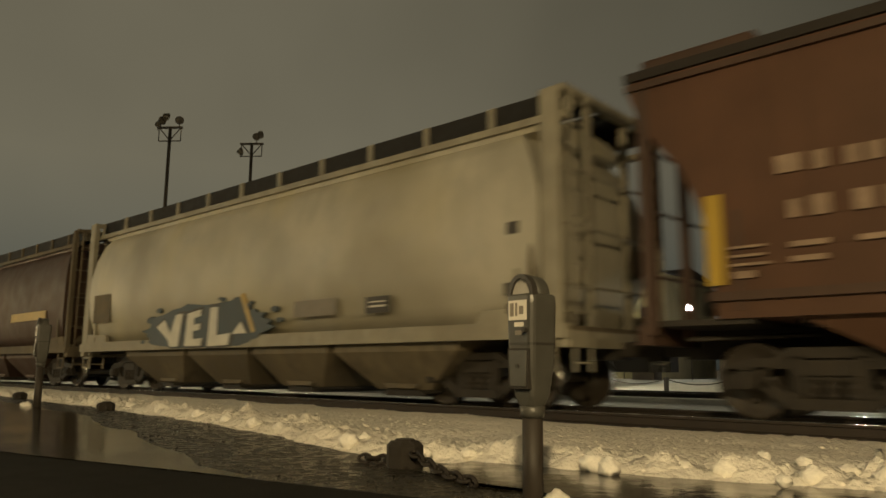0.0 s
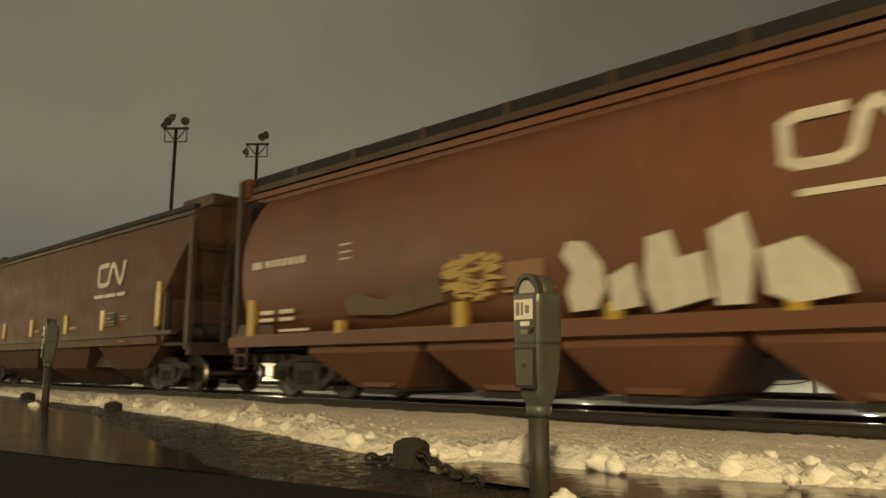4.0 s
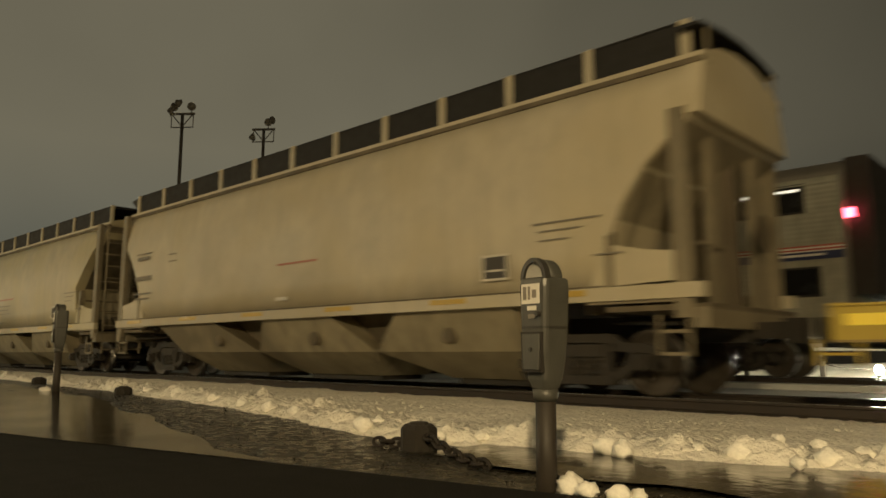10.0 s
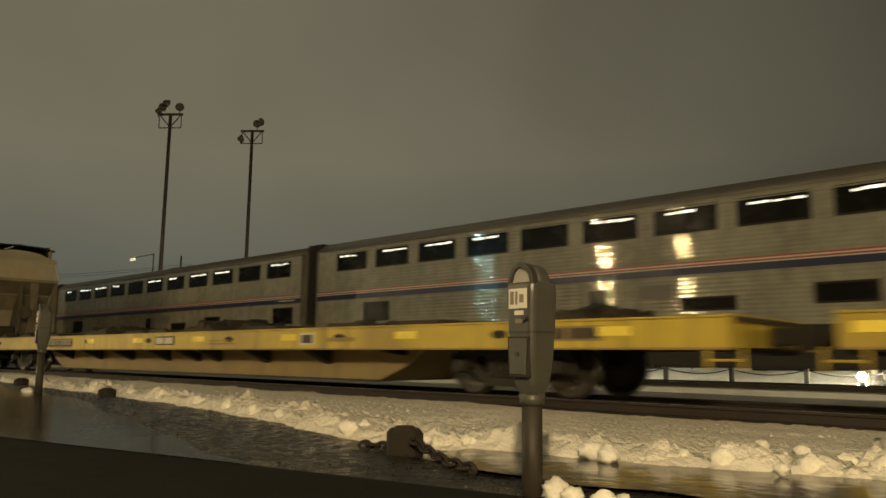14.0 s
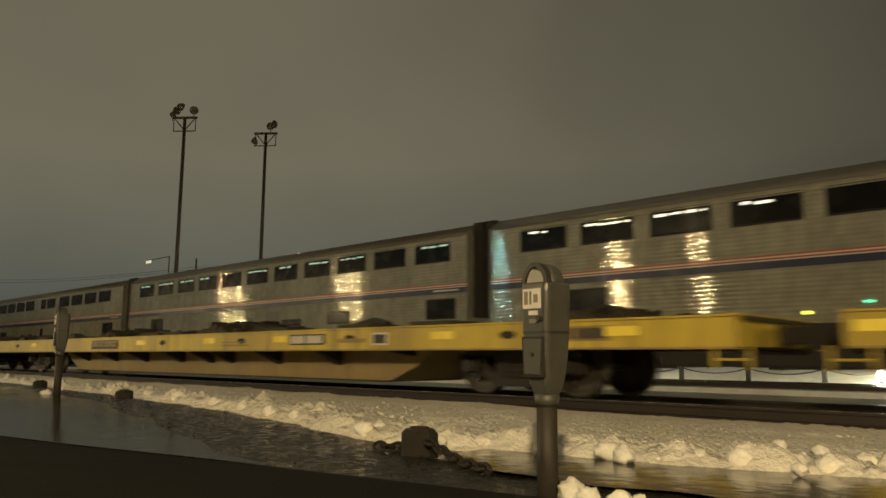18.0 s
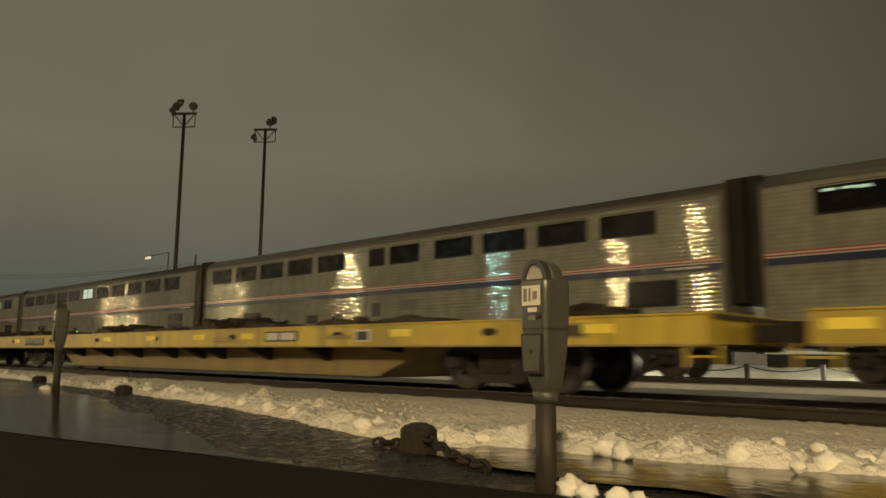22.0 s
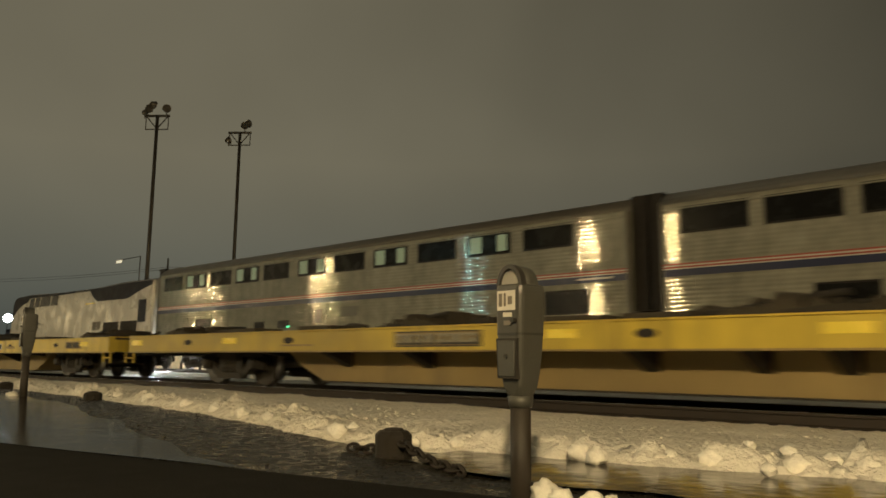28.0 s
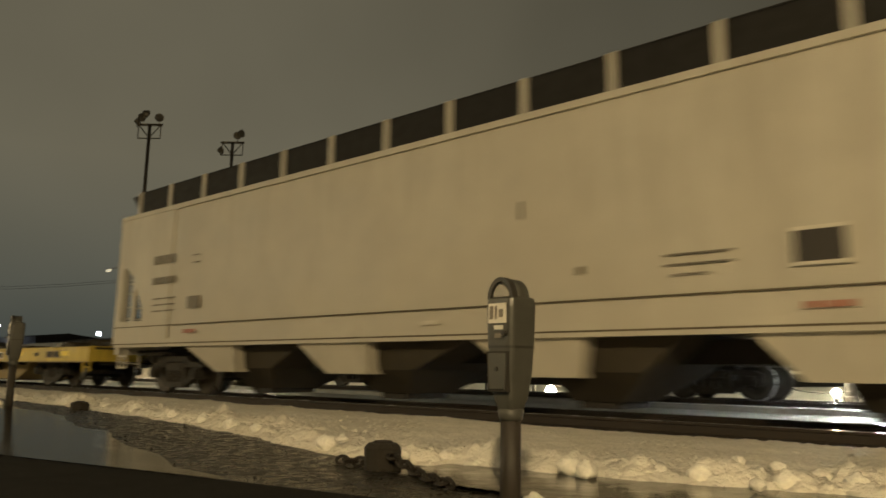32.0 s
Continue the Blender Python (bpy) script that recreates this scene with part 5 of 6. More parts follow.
for x in (0.35, 16.15):
    part("end_arch", prism([(-1.5, 4.2), (-1.5, 4.62), (1.5, 4.62), (1.5, 4.2), (1.38, 4.2), (1.38, 4.5), (-1.38, 4.5), (-1.38, 4.2)], x - 0.08, x + 0.08, "x"), M_RED, h3)
emblem(h3, 11.3, 2.72, 1.85, 0.68, M_WHITEPAINT, -1.59)
data_panel(h3, [(11.5, 13.0, 2.42, 2.50)], -1.615, M_WHITEPAINT, "emblem_caption", "pale painted caption bar")
data_panel(h3, [(0.95, 1.30, 2.56, 2.70), *chars(1.42, 2.75, 7, 2.56, 2.70)], -1.615, M_WHITEPAINT, "lettering", "white painted number bars")
data_panel(h3, [(3.75, 4.05, 2.76, 2.79), (3.75, 4.05, 2.62, 2.65), (3.75, 4.05, 2.50, 2.53), (1.3, 1.75, 1.62, 1.70), (1.95, 2.4, 1.62, 1.70), (1.3, 1.75, 1.48, 1.55), (1.95, 2.4, 1.48, 1.55), (1.95, 2.9, 1.27, 1.32), (12.9, 13.5, 1.72, 1.76), (12.9, 13.4, 1.62, 1.66)], -1.615, M_WHITEPAINT)
data_panel(h3, [(12.75, 13.35, 1.36, 1.56)], -1.60, M_BLACKPAINT, "data_box", "black data box")
data_panel(h3, [(12.8, 13.3, 1.40, 1.43), (12.8, 13.3, 1.49, 1.51)], -1.612, M_WHITEPAINT)
for x, z0, z1 in ((0.95, 1.22, 1.95), (3.75, 1.20, 1.42), (6.6, 1.20, 1.58), (9.2, 1.20, 1.42), (11.4, 1.2, 1.42), (14.15, 1.3, 1.95)):
    part("side_marker", box(x - 0.11, x + 0.11, -1.622, -1.50, z0, z1), M_YELLOW_B, h3, "yellow reflective marker")
rg = random.Random(3)
for i in range(64):  # a leaf-like yellow mark of short ragged strokes
    z = 1.60 + 0.66 * rg.random()
    reach = 0.58 * math.sqrt(max(0.05, 1 - ((z - 1.95) / 0.40) ** 2))
    x = 6.84 + reach * (2 * rg.random() - 1) * 0.85
    w = 0.06 + 0.13 * rg.random()
    tilt = 0.10 * (rg.random() - 0.5)
    part("leaf_stroke", prism([(x - w, z - tilt), (x + w, z + tilt), (x + w * 0.8, z + tilt + 0.045), (x - w * 0.9, z - tilt + 0.05)], -1.618 - 0.0004 * i, -1.52, "y"), M_SPRAY_GLINT, h3, "yellow stroke of a leaf mark")
data_panel(h3, [(7.45, 8.15, 1.74, 2.10)], -1.605, M_PALERED, "patch", "faded pinkish repainted patch")
data_panel(h3, [(7.45, 8.3, 1.66, 1.69)], -1.605, M_SPRAY_GLINT, "stroke", "thin yellow stroke")
G3 = lambda pts, mat, nm, lab, y=-1.625: part(nm, prism(pts, y, y + 0.07, "y"), mat, h3, lab)
G3([(3.9, 1.75), (4.3, 1.88), (4.9, 1.70), (5.6, 1.95), (6.2, 2.0), (6.3, 1.6), (5.2, 1.45), (4.0, 1.5)], M_SPRAYGREEN, "spray_cloud", "dull green spray paint")
for pts in ([(8.45, 2.1), (8.55, 2.28), (8.8, 2.25), (9.05, 1.95), (9.1, 1.6), (8.95, 1.34), (8.6, 1.32), (8.52, 1.6), (8.62, 1.85)], [(9.15, 1.75), (9.5, 1.9), (9.6, 1.35), (9.2, 1.3)],
            [(9.7, 2.2), (10.0, 2.25), (10.1, 1.9), (10.4, 1.95), (10.5, 1.4), (9.8, 1.25), (9.65, 1.6)], [(10.5, 2.2), (10.9, 2.35), (11.0, 1.9), (10.9, 1.3), (10.55, 1.3)],
            [(11.05, 1.9), (11.5, 2.0), (11.9, 1.6), (11.95, 1.35), (11.4, 1.28), (11.1, 1.4)]):
    G3(pts, M_SPRAYWHITE, "spray_letter", "white spray-painted bubble letter", -1.628)

# two cream hopper wagons with rounded bodies
BOWED = [(-1.52, 1.36), (-1.575, 1.9), (-1.59, 2.5), (-1.58, 3.0), (-1.54, 3.5), (-1.44, 3.95), (-1.33, 4.26), (1.33, 4.26), (1.44, 3.95), (1.54, 3.5), (1.58, 3.0), (1.59, 2.5), (1.575, 1.9), (1.52, 1.36)]
BOWED_ROOF = [(-1.34, 4.24), (-1.36, 4.34), (-1.1, 4.42), (-0.6, 4.50), (0, 4.53), (0.6, 4.50), (1.1, 4.42), (1.36, 4.34), (1.34, 4.24)]


def cream_hopper(u, paint, label):
    L = 16.5
    e = wagon("covered_hopper_wagon", u, label, "hopper wagon")
    cut = ((1.36, 1.55), (2.1, 1.42), (2.28, 1.34), (2.94, 0.90), (3.45, 0.24), (3.8, 0.16), (4.26, 0.14))
    deep = interp(((1.36, 1.62), (1.65, 1.60), (2.44, 1.80), (3.0, 1.28), (3.62, 0.66), (4.05, 0.16), (4.26, 0.14)))
    near_end = interp(cut)
    f = lambda z, end=0: deep(z) if end == 1 and u < 40 else near_end(z)
    shell(L, BOWED, f, paint, "body", e, "", True, 6)
    part("roof", prism(BOWED_ROOF, 0.12, L - 0.12, "x"), paint, e)
    for s_ in (-1, 1):
        part("eave_rail", box(0.12, L - 0.12, *sorted((1.385 * s_, 1.30 * s_)), 4.20, 4.27), M_DIRT_AND_SHADE, e)
    sides(e, L, paint, 1.24, 1.42)
    # box added behind the hoppers; the pockets' shade is put into its dark colour
    part("gap_filler", box(2.6, 13.6, -0.9, 0.9, 0.56, 1.40), M_DIRT_AND_SHADE, e, "dark inner slope sheet")
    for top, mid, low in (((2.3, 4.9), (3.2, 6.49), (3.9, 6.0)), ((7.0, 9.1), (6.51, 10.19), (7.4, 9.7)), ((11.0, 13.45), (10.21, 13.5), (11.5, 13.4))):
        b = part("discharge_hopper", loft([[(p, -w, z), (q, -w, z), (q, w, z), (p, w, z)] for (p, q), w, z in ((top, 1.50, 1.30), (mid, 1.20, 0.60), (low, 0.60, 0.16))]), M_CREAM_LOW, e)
        part("outlet_gate", box(low[0] + 0.1, low[1] - 0.1, -0.55, 0.55, 0.07, 0.17), M_BLACK, b, "black sliding outlet gate")
        part("stain", lathe([(0.01, -1.37), (0.13, -1.36), (0.14, -1.20), (0.01, -1.19)], "y", 14, None, ((mid[0] + mid[1]) / 2 + 0.2, 0, 0.86)), M_DIRT_AND_SHADE, b, "dark round pad")
    for end in (0, 1):
        high = u > 40 and end == 1
        frame_end(e, L, end, M_POSTS, M_DIRT_AND_SHADE, True, 3.6 if high else 4.25, 1.35, 0.30 if high else 0.22, 0.22, not high)
        XE = (lambda x: x) if end == 0 else (lambda x: L - x)
        zs = (3.42, 2.94, 2.44, 2.1) if high else (4.2, 3.8, 3.42, 2.94, 2.44, 2.1)
        lining = [(XE(f(z, end) - 0.03), z) for z in zs] + [(XE(2.3), 1.45), (XE(2.36), 1.45)] + [(XE(f(z, end) + 0.03), z) for z in zs[::-1]]
        if high:  # tall flat end sheet under the arched roof, with a walkway bent across it
            crown = [(-1.57, 3.50), (-1.555, 3.62), (-1.45, 3.95), (-1.36, 4.24), (-0.8, 4.55), (-0.3, 4.64), (0.3, 4.64), (0.8, 4.55), (1.36, 4.24), (1.45, 3.95), (1.555, 3.62), (1.57, 3.50)]
            part("end_sheet", loft([[(XE(a), y * k, 3.50 + (z - 3.50) * k) for y, z in crown] for a, k in ((0.34, 0.995), (0.16, 0.995), (0.12, 0.97))]), paint, e, "tall end sheet below the arched roof")
            arch = [(-1.40, 4.72), (-0.7, 4.82), (0.0, 4.86), (0.7, 4.82), (1.30, 4.74)]
            part("crossover_walk", prism([*arch, *[(y, z - 0.045) for y, z in arch[::-1]]], XE(0.40), XE(0.12), "x"), M_WALK, e, "dark walkway bent across the end")
            for y in (-1.15, 1.15):
                part("walkway_strut", box(XE(0.16), XE(0.12), y - 0.03, y + 0.03, 4.2, 4.75), M_POSTS, e)
        # grimy brown sheet; except at the tall end its colour also holds some shade
        part("end_slope", prism(lining, -1.50 if high else -1.31, 1.50 if high else 1.31, "y"), M_CREAM_LOW if high else M_DIRT_AND_SHADE, e, "rust-brown end slope sheet")
        # plate added to block the sky; its dark colour stands for the shaded underside
        part("added_web", prism([(XE(0.42), 1.2), (XE(2.2), 1.2), (XE(1.42), 2.1), (XE(0.95), 2.9), (XE(0.45), 3.35)], 0.30, 0.36, "y"), M_DIRT_AND_SHADE, e, "dark web added to block the sky under the slope")
        part("side_flap", prism([(XE(0.3), 1.42), (XE(1.7), 1.42), (XE(1.5), 2.0), (XE(0.85), 1.86), (XE(0.35), 1.80)], -1.57, -1.53, "y"), paint, e)
    truck(e, 2.12)
    truck(e, L - 2.12)
    couplers(e, L, 0.5)
    roof_walk(e, 0.3, L - 0.4, paint, 11, M_WALK, 4.84, -1.20, -0.08)
    part("walkway_tip", prism([(0.3, 4.40), (0.3, 4.84), (-0.25, 4.80)], -1.19, -1.16, "y"), M_WALK, e)
    hatches(e, 0.9, L - 0.9, 5, paint, 4.51)
    return e


for u, paint, lab in ((30.54, M_CREAM, "cream covered hopper wagon with faded red lettering"), (48.17, M_CREAM_B, "pale cream covered hopper wagon with a dark data box")):
    h = cream_hopper(u, paint, lab)
    part("side_stripe", box(1.5, 15.0, -1.606, -1.50, 1.425, 1.445), M_DIRT_AND_SHADE, h)
    for x in (0.9, 3.7, 6.4, 9.2, 11.9, 14.0):
        part("side_marker", box(x, x + 0.75, -1.622, -1.56, 1.32, 1.40), M_YELLOW_B, h, "yellow reflective strip")
    data_panel(h, [(1.25, 2.05, 3.08, 3.11), *chars(1.3, 2.0, 4, 2.92, 3.02), *chars(1.2, 2.15, 6, 2.40, 2.52), (1.2, 2.1, 2.05, 2.09), (1.2, 2.0, 1.92, 1.96), (3.0, 3.35, 2.95, 2.97), (3.0, 3.35, 2.78, 2.80)], -1.60)
    part("data_box", box(13.0, 13.45, -1.605, -1.57, 1.66, 1.98), M_BLACKPAINT, h, "black data box with a white rim")
    data_panel(h, [(12.98, 13.47, 1.98, 2.01), (12.98, 13.47, 1.63, 1.66), (12.98, 13.01, 1.66, 1.98), (13.44, 13.47, 1.66, 1.98), (13.08, 13.38, 1.76, 1.79)], -1.61, M_WHITEPAINT)
    data_panel(h, [(13.9, 15.0, 2.36, 2.385), (14.0, 14.7, 2.25, 2.27), (14.0, 14.5, 2.12, 2.14), (14.9, 15.3, 1.85, 1.87)], -1.60)
    if u < 40:
        part("red_line", bars([(6.95, 9.1, 2.42, 2.47)], -1.585, 0.012), M_REDPAINT, h, "faded red painted line")
        data_panel(h, [(7.4, 8.9, 2.20, 2.23), (7.4, 8.7, 2.06, 2.09), (7.3, 8.9, 1.93, 1.95), (7.5, 8.4, 1.62, 1.65), (6.9, 6.92, 1.8, 2.4)], -1.60)
    else:
        part("red_line", bars([(7.6, 8.9, 2.30, 2.34)], -1.585, 0.012), M_REDPAINT, h, "faded red painted line")
        data_panel(h, [(7.6, 8.0, 1.60, 1.67)], -1.60, M_WHITEPAINT)

# last pale hopper wagon, its sides closed to the ends
h6 = slab_hopper(207.15, 19.6, M_WHITE_H, M_WHITE_H, "off-white covered hopper wagon with closed side sheets", [], 13, cut=((1.16, 2.3), (2.25, 1.9), (3.0, 1.2), (3.55, 0.14), (4.18, 0.10)))
for end in (0, 1):
    X = (lambda x: x) if end == 0 else (lambda x: 19.6 - x)
    for y in (-1.60, 1.57):
        for pts in ([(0.08, 4.16), (2.60, 4.16), (2.60, 2.95), (0.08, 2.95)], [(0.08, 2.95), (0.38, 2.95), (0.34, 1.64), (0.08, 1.64)], [(0.47, 2.95), (2.60, 2.95), (2.60, 1.64), (1.46, 1.64), (1.50, 1.74), (1.04, 2.43), (0.82, 2.73)], [(0.08, 1.64), (2.60, 1.64), (2.60, 1.1), (0.08, 1.1)]):
            part("side_sheet", prism([(X(p), q) for p, q in pts], y, y + 0.03, "y"), M_WHITE_H, h6)
        part("inner_stanchion", prism([(X(0.70), 1.6), (X(0.86), 1.6), (X(0.86), 2.8), (X(0.70), 2.8)], y + 0.08, y + 0.14, "y"), M_WHITE_H, h6)
for (a, b), (c, d), (p, q), (r, v) in (((3.1, 5.0), (4.2, 4.9), (4.3, 6.95), (4.1, 6.5)), ((6.97, 8.85), (7.7, 8.75), (8.1, 10.9), (7.7, 10.3)), ((11.0, 12.94), (11.8, 12.75), (12.1, 14.2), (11.8, 13.1)), ((14.98, 17.0), (15.5, 16.3), (15.8, 17.6), (15.6, 16.9))):
    b6 = part("discharge_hopper", loft([[(k, -w, z), (l, -w, z), (l, w, z), (k, w, z)] for (k, l), w, z in (((a, b), 1.52, 1.10), ((c, d), 1.34, 0.52))]), M_WHITE_H, h6)
    # slope faces turned away from the lamps: their shade is painted as a dark colour
    part("slope_sheet", loft([[(k, -w, z), (l, -w, z), (l, w, z), (k, w, z)] for (k, l), w, z in (((p, q), 1.25, 1.10), ((p, p + 1.45), 1.10, 0.60), ((p + 0.1, p + 0.9), 0.60, 0.20))]), M_DECK_AND_SHADE, b6, "dark inner slope sheet")
    part("outlet_gate", box(p + 0.2, p + 0.8, -0.55, 0.55, 0.10, 0.21), M_BLACK, b6, "black sliding outlet gate")
part("side_seam", box(0.1, 19.5, -1.612, -1.575, 1.50, 1.52), M_DIRT_AND_SHADE, h6)
part("sill_line", box(0.1, 19.5, -1.618, -1.56, 1.10, 1.125), M_DIRT_AND_SHADE, h6)
data_panel(h6, [*chars(1.85, 2.8, 4, 2.90, 3.10), *chars(1.85, 2.85, 6, 2.44, 2.60), (1.9, 2.3, 2.10, 2.13), (2.4, 2.85, 2.10, 2.13), (1.9, 2.3, 1.96, 1.99), (2.4, 2.85, 1.96, 1.99), (1.9, 2.3, 1.82, 1.85), (2.4, 2.85, 1.82, 1.85), (3.5, 3.75, 2.98, 3.0), (3.5, 3.75, 2.82, 2.84), (3.4, 3.85, 1.84, 2.10), (14.1, 14.9, 1.98, 2.0), (14.1, 14.9, 1.86, 1.88), (14.2, 14.6, 1.74, 1.76)], -1.612)
data_panel(h6, [(3.3, 3.75, 1.32, 1.40), (15.62, 15.76, 1.29, 1.36), (15.80, 15.92, 1.29, 1.36), (15.95, 16.08, 1.29, 1.36)], -1.612, M_REDPAINT, "lettering", "faded red painted words")
part("data_box", box(15.55, 16.05, -1.615, -1.57, 1.78, 2.12), M_BLACKPAINT, h6, "black data box with a white rim")
data_panel(h6, [(15.52, 16.08, 2.12, 2.16), (15.52, 16.08, 1.74, 1.78), (15.52, 15.55, 1.78, 2.12), (16.05, 16.08, 1.78, 2.12)], -1.618, M_WHITEPAINT)
data_panel(h6, [(10.2, 10.5, 1.28, 1.34)], -1.615, M_WHITEPAINT)
data_panel(h6, [(12.0, 12.03, 2.7, 2.95), (12.9, 13.0, 1.85, 1.95)], -1.602, M_DIRT_AND_SHADE, "stain", "brown rust stain")


# ---- yellow flat wagons ----
def flat_wagon(u, name_x, plate_x, plate_w, box_x, strips):
    e = wagon("flat_wagon", u, "long yellow piggyback flat wagon, empty, with folded hitches", "flat wagon")
    L = 28.25
    for s in (-1, 1):
        side = part("side_sill", box(0.55, L - 0.55, *sorted((1.60 * s, 1.50 * s)), 0.71, 1.06), M_YELLOW, e, "yellow painted side sill")
        part("top_flange", box(0.55, L - 0.55, *sorted((1.63 * s, 1.42 * s)), 1.06, 1.085), M_YELLOW, side)
        part("bottom_flange", box(0.55, L - 0.55, *sorted((1.62 * s, 1.44 * s)), 0.69, 0.715), M_SILLY, side)
        for i in range(7):
            x = 3.10 + 3.53 * i
            ya, yb = sorted((1.607 * s, 1.56 * s))
            part("tie_down_slot", prism([(x + 0.15 + 0.15 * math.cos(a), 0.905 + 0.062 * math.sin(a)) for a in steps(0, 5.6, 8)], ya, yb, "y"), M_BLACK, side, "dark oval tie-down slot")
    f = -1.60
    for x in strips:
        part("reflector", box(x, x + 0.48, f - 0.012, f, 0.86, 0.98), M_REFLECT, e, "bright yellow reflector strip")
    for x, w, paint, ink in ((plate_x, plate_w, M_BLACKPAINT, M_STICKER), (25.1, 1.0, M_SILLY, M_BLACKPAINT)):
        part("name_panel", box(x, x + w, f - 0.006, f, 0.80, 1.00), paint, e, "grimy lettering panel")
        data_panel(e, [*chars(x + 0.06, x + w * 0.45, 4, 0.83, 0.97), *chars(x + w * 0.5, x + w - 0.06, 6, 0.83, 0.97)], f - 0.006, ink)
    x = name_x
    part("name_panel", box(x, x + 1.76, f - 0.006, f, 0.765, 1.005), M_BLACKPAINT, e, "dark rim of the lettering panel")
    part("name_panel", box(x + 0.025, x + 1.735, f - 0.010, f - 0.004, 0.785, 0.985), M_SILLY, e, "grimy lettering panel")
    for q, (p, ww) in enumerate(((0.06, 0.14), (0.24, 0.13), (0.40, 0.10), (0.53, 0.11), (0.70, 0.15), (0.92, 0.15), (1.09, 0.14), (1.25, 0.13), (1.40, 0.14), (1.56, 0.14))):
        data_panel(e, [(x + p + 0.02, x + p + ww + 0.025, 0.795, 0.945)], f - 0.010, M_BLACKPAINT)
        data_panel(e, [(x + p, x + p + ww * 0.8, 0.83, 0.97)], f - 0.016, M_GREYLETTER)
        if q % 3 != 1:
            data_panel(e, [(x + p + ww * 0.25, x + p + ww * 0.6, 0.86 + 0.02 * (q % 2), 0.93)], f - 0.022, M_SILLY)
    part("data_box", box(box_x, box_x + 0.4, f - 0.012, f, 0.78, 0.99), M_STICKER, e, "white rimmed data box")
    part("data_plate", box(box_x + 0.05, box_x + 0.35, f - 0.018, f - 0.01, 0.81, 0.96), M_BLACKPAINT, e)
    data_panel(e, [(16.6, 17.6, 0.80, 0.83), (16.6, 17.4, 0.87, 0.89), (6.6, 7.5, 0.80, 0.83), (20.6, 21.3, 0.83, 0.90)], f, M_SILLY)
    part("deck", box(0.5, L - 0.5, -1.45, 1.45, 1.02, 1.075), M_DECK_AND_SHADE, e, "dark worn deck")
    cs = [(4.6, 0.86), (5.85, 0.74), (6.3, 0.45), (7.0, 0.17), (21.25, 0.17), (21.95, 0.45), (22.4, 0.74), (23.65, 0.86), (23.65, 1.02), (4.6, 1.02)]
    part("fishbelly_sill", prism(cs, -0.92, 0.92, "y"), M_SILLY, e, "dirty yellow deep centre sill")
    part("sill_flange", box(7.0, 21.25, -1.0, 1.0, 0.145, 0.17), M_BLACK, e)
    for x in (5.8, 7.7, 9.7, 11.6, 13.6, 15.0, 15.9, 17.8, 19.8, 21.8):
        for s in (-1, 1):
            part("crossbearer", prism([(0.9 * s, 0.42 if 6.5 < x < 21 else 0.6), (1.5 * s, 0.68), (1.5 * s, 1.0), (0.9 * s, 1.0)], x - 0.10, x + 0.10, "x"), M_BLACK, e)
    for a, b in ((0.55, 4.8), (L - 4.8, L - 0.55)):
        part("draft_sill", box(a, b, -0.3, 0.3, 0.72, 1.0), M_BLACK, e)
    for x in (0.55, L - 0.67):
        part("end_sill", box(x, x + 0.12, -1.55, 1.55, 0.72, 1.10), M_YELLOW, e)
        part("brake_pipe", rod((x, -1.2, 0.66), (x, 1.2, 0.66), 0.03), M_BLACK, e)
        ladder(e, x + 0.06, -1.60, 0.45, 0.72, "x", M_YELLOW, 0.4, 0.2)
    for q, (x, w, hh) in enumerate(((2.0, 1.5, 0.26), (9.4, 2.4, 0.34), (15.2, 2.8, 0.38), (25.2, 1.6, 0.30))):
        r = random.Random(q + 11)
        lump = lambda w, hh: [(x - w / 2, 1.07)] + [(x + w * (k / 23 - 0.5), 1.09 + hh * (0.25 + 0.75 * r.random()) * math.sin(math.pi * (0.12 + 0.76 * k / 23))) for k in range(24)] + [(x + w / 2, 1.07)]
        h = part("trailer_hitch", prism(lump(w, hh), -0.5, 0.1, "y"), M_DECK_AND_SHADE, e, "folded grimy trailer hitch")
        part("hitch_strut", prism(lump(w * 0.9, hh), 0.12, 0.6, "y"), M_BLACK, h)
        part("hitch_plate", prism(lump(w * 0.5, hh * 0.8), -1.1, -0.6, "y"), M_DECK_AND_SHADE, h)
        for sy in (-0.8, 0.8):
            part("hitch_bar", rod((x - w * 0.45, sy, 1.10), (x + w * 0.25, sy, 1.09 + hh * 0.7), 0.045), M_BLACK, h)
    rc = random.Random(int(u))
    for k in range(26):
        x = 1.2 + 26 * rc.random()
        w, hh, yy = 0.18 + 0.4 * rc.random(), 0.06 + 0.16 * rc.random() ** 1.5, -1.25 + 1.3 * rc.random()
        c = part("deck_fitting", prism([(x - w, 1.07), (x + w, 1.07), (x + w * 0.8, 1.075 + hh * (0.5 + 0.5 * rc.random())), (x + w * 0.2, 1.075 + hh), (x - w * 0.7, 1.075 + hh * 0.6)], yy, yy + 0.10 + 0.2 * rc.random(), "y"), M_DECK_AND_SHADE if k % 3 else M_TRUCK, e, "small dark deck fitting")
    for x in (4.5, 6.8, 12.2, 13.4, 17.8, 20.3, 22.2):
        part("bridge_plate", box(x, x + 0.9, -1.40, -0.7, 1.075, 1.17, None, 0.02), M_DECK_AND_SHADE, e, "dark folded bridge plate")
    truck(e, 4.06)
    truck(e, L - 4.06)
    couplers(e, L)
    return e


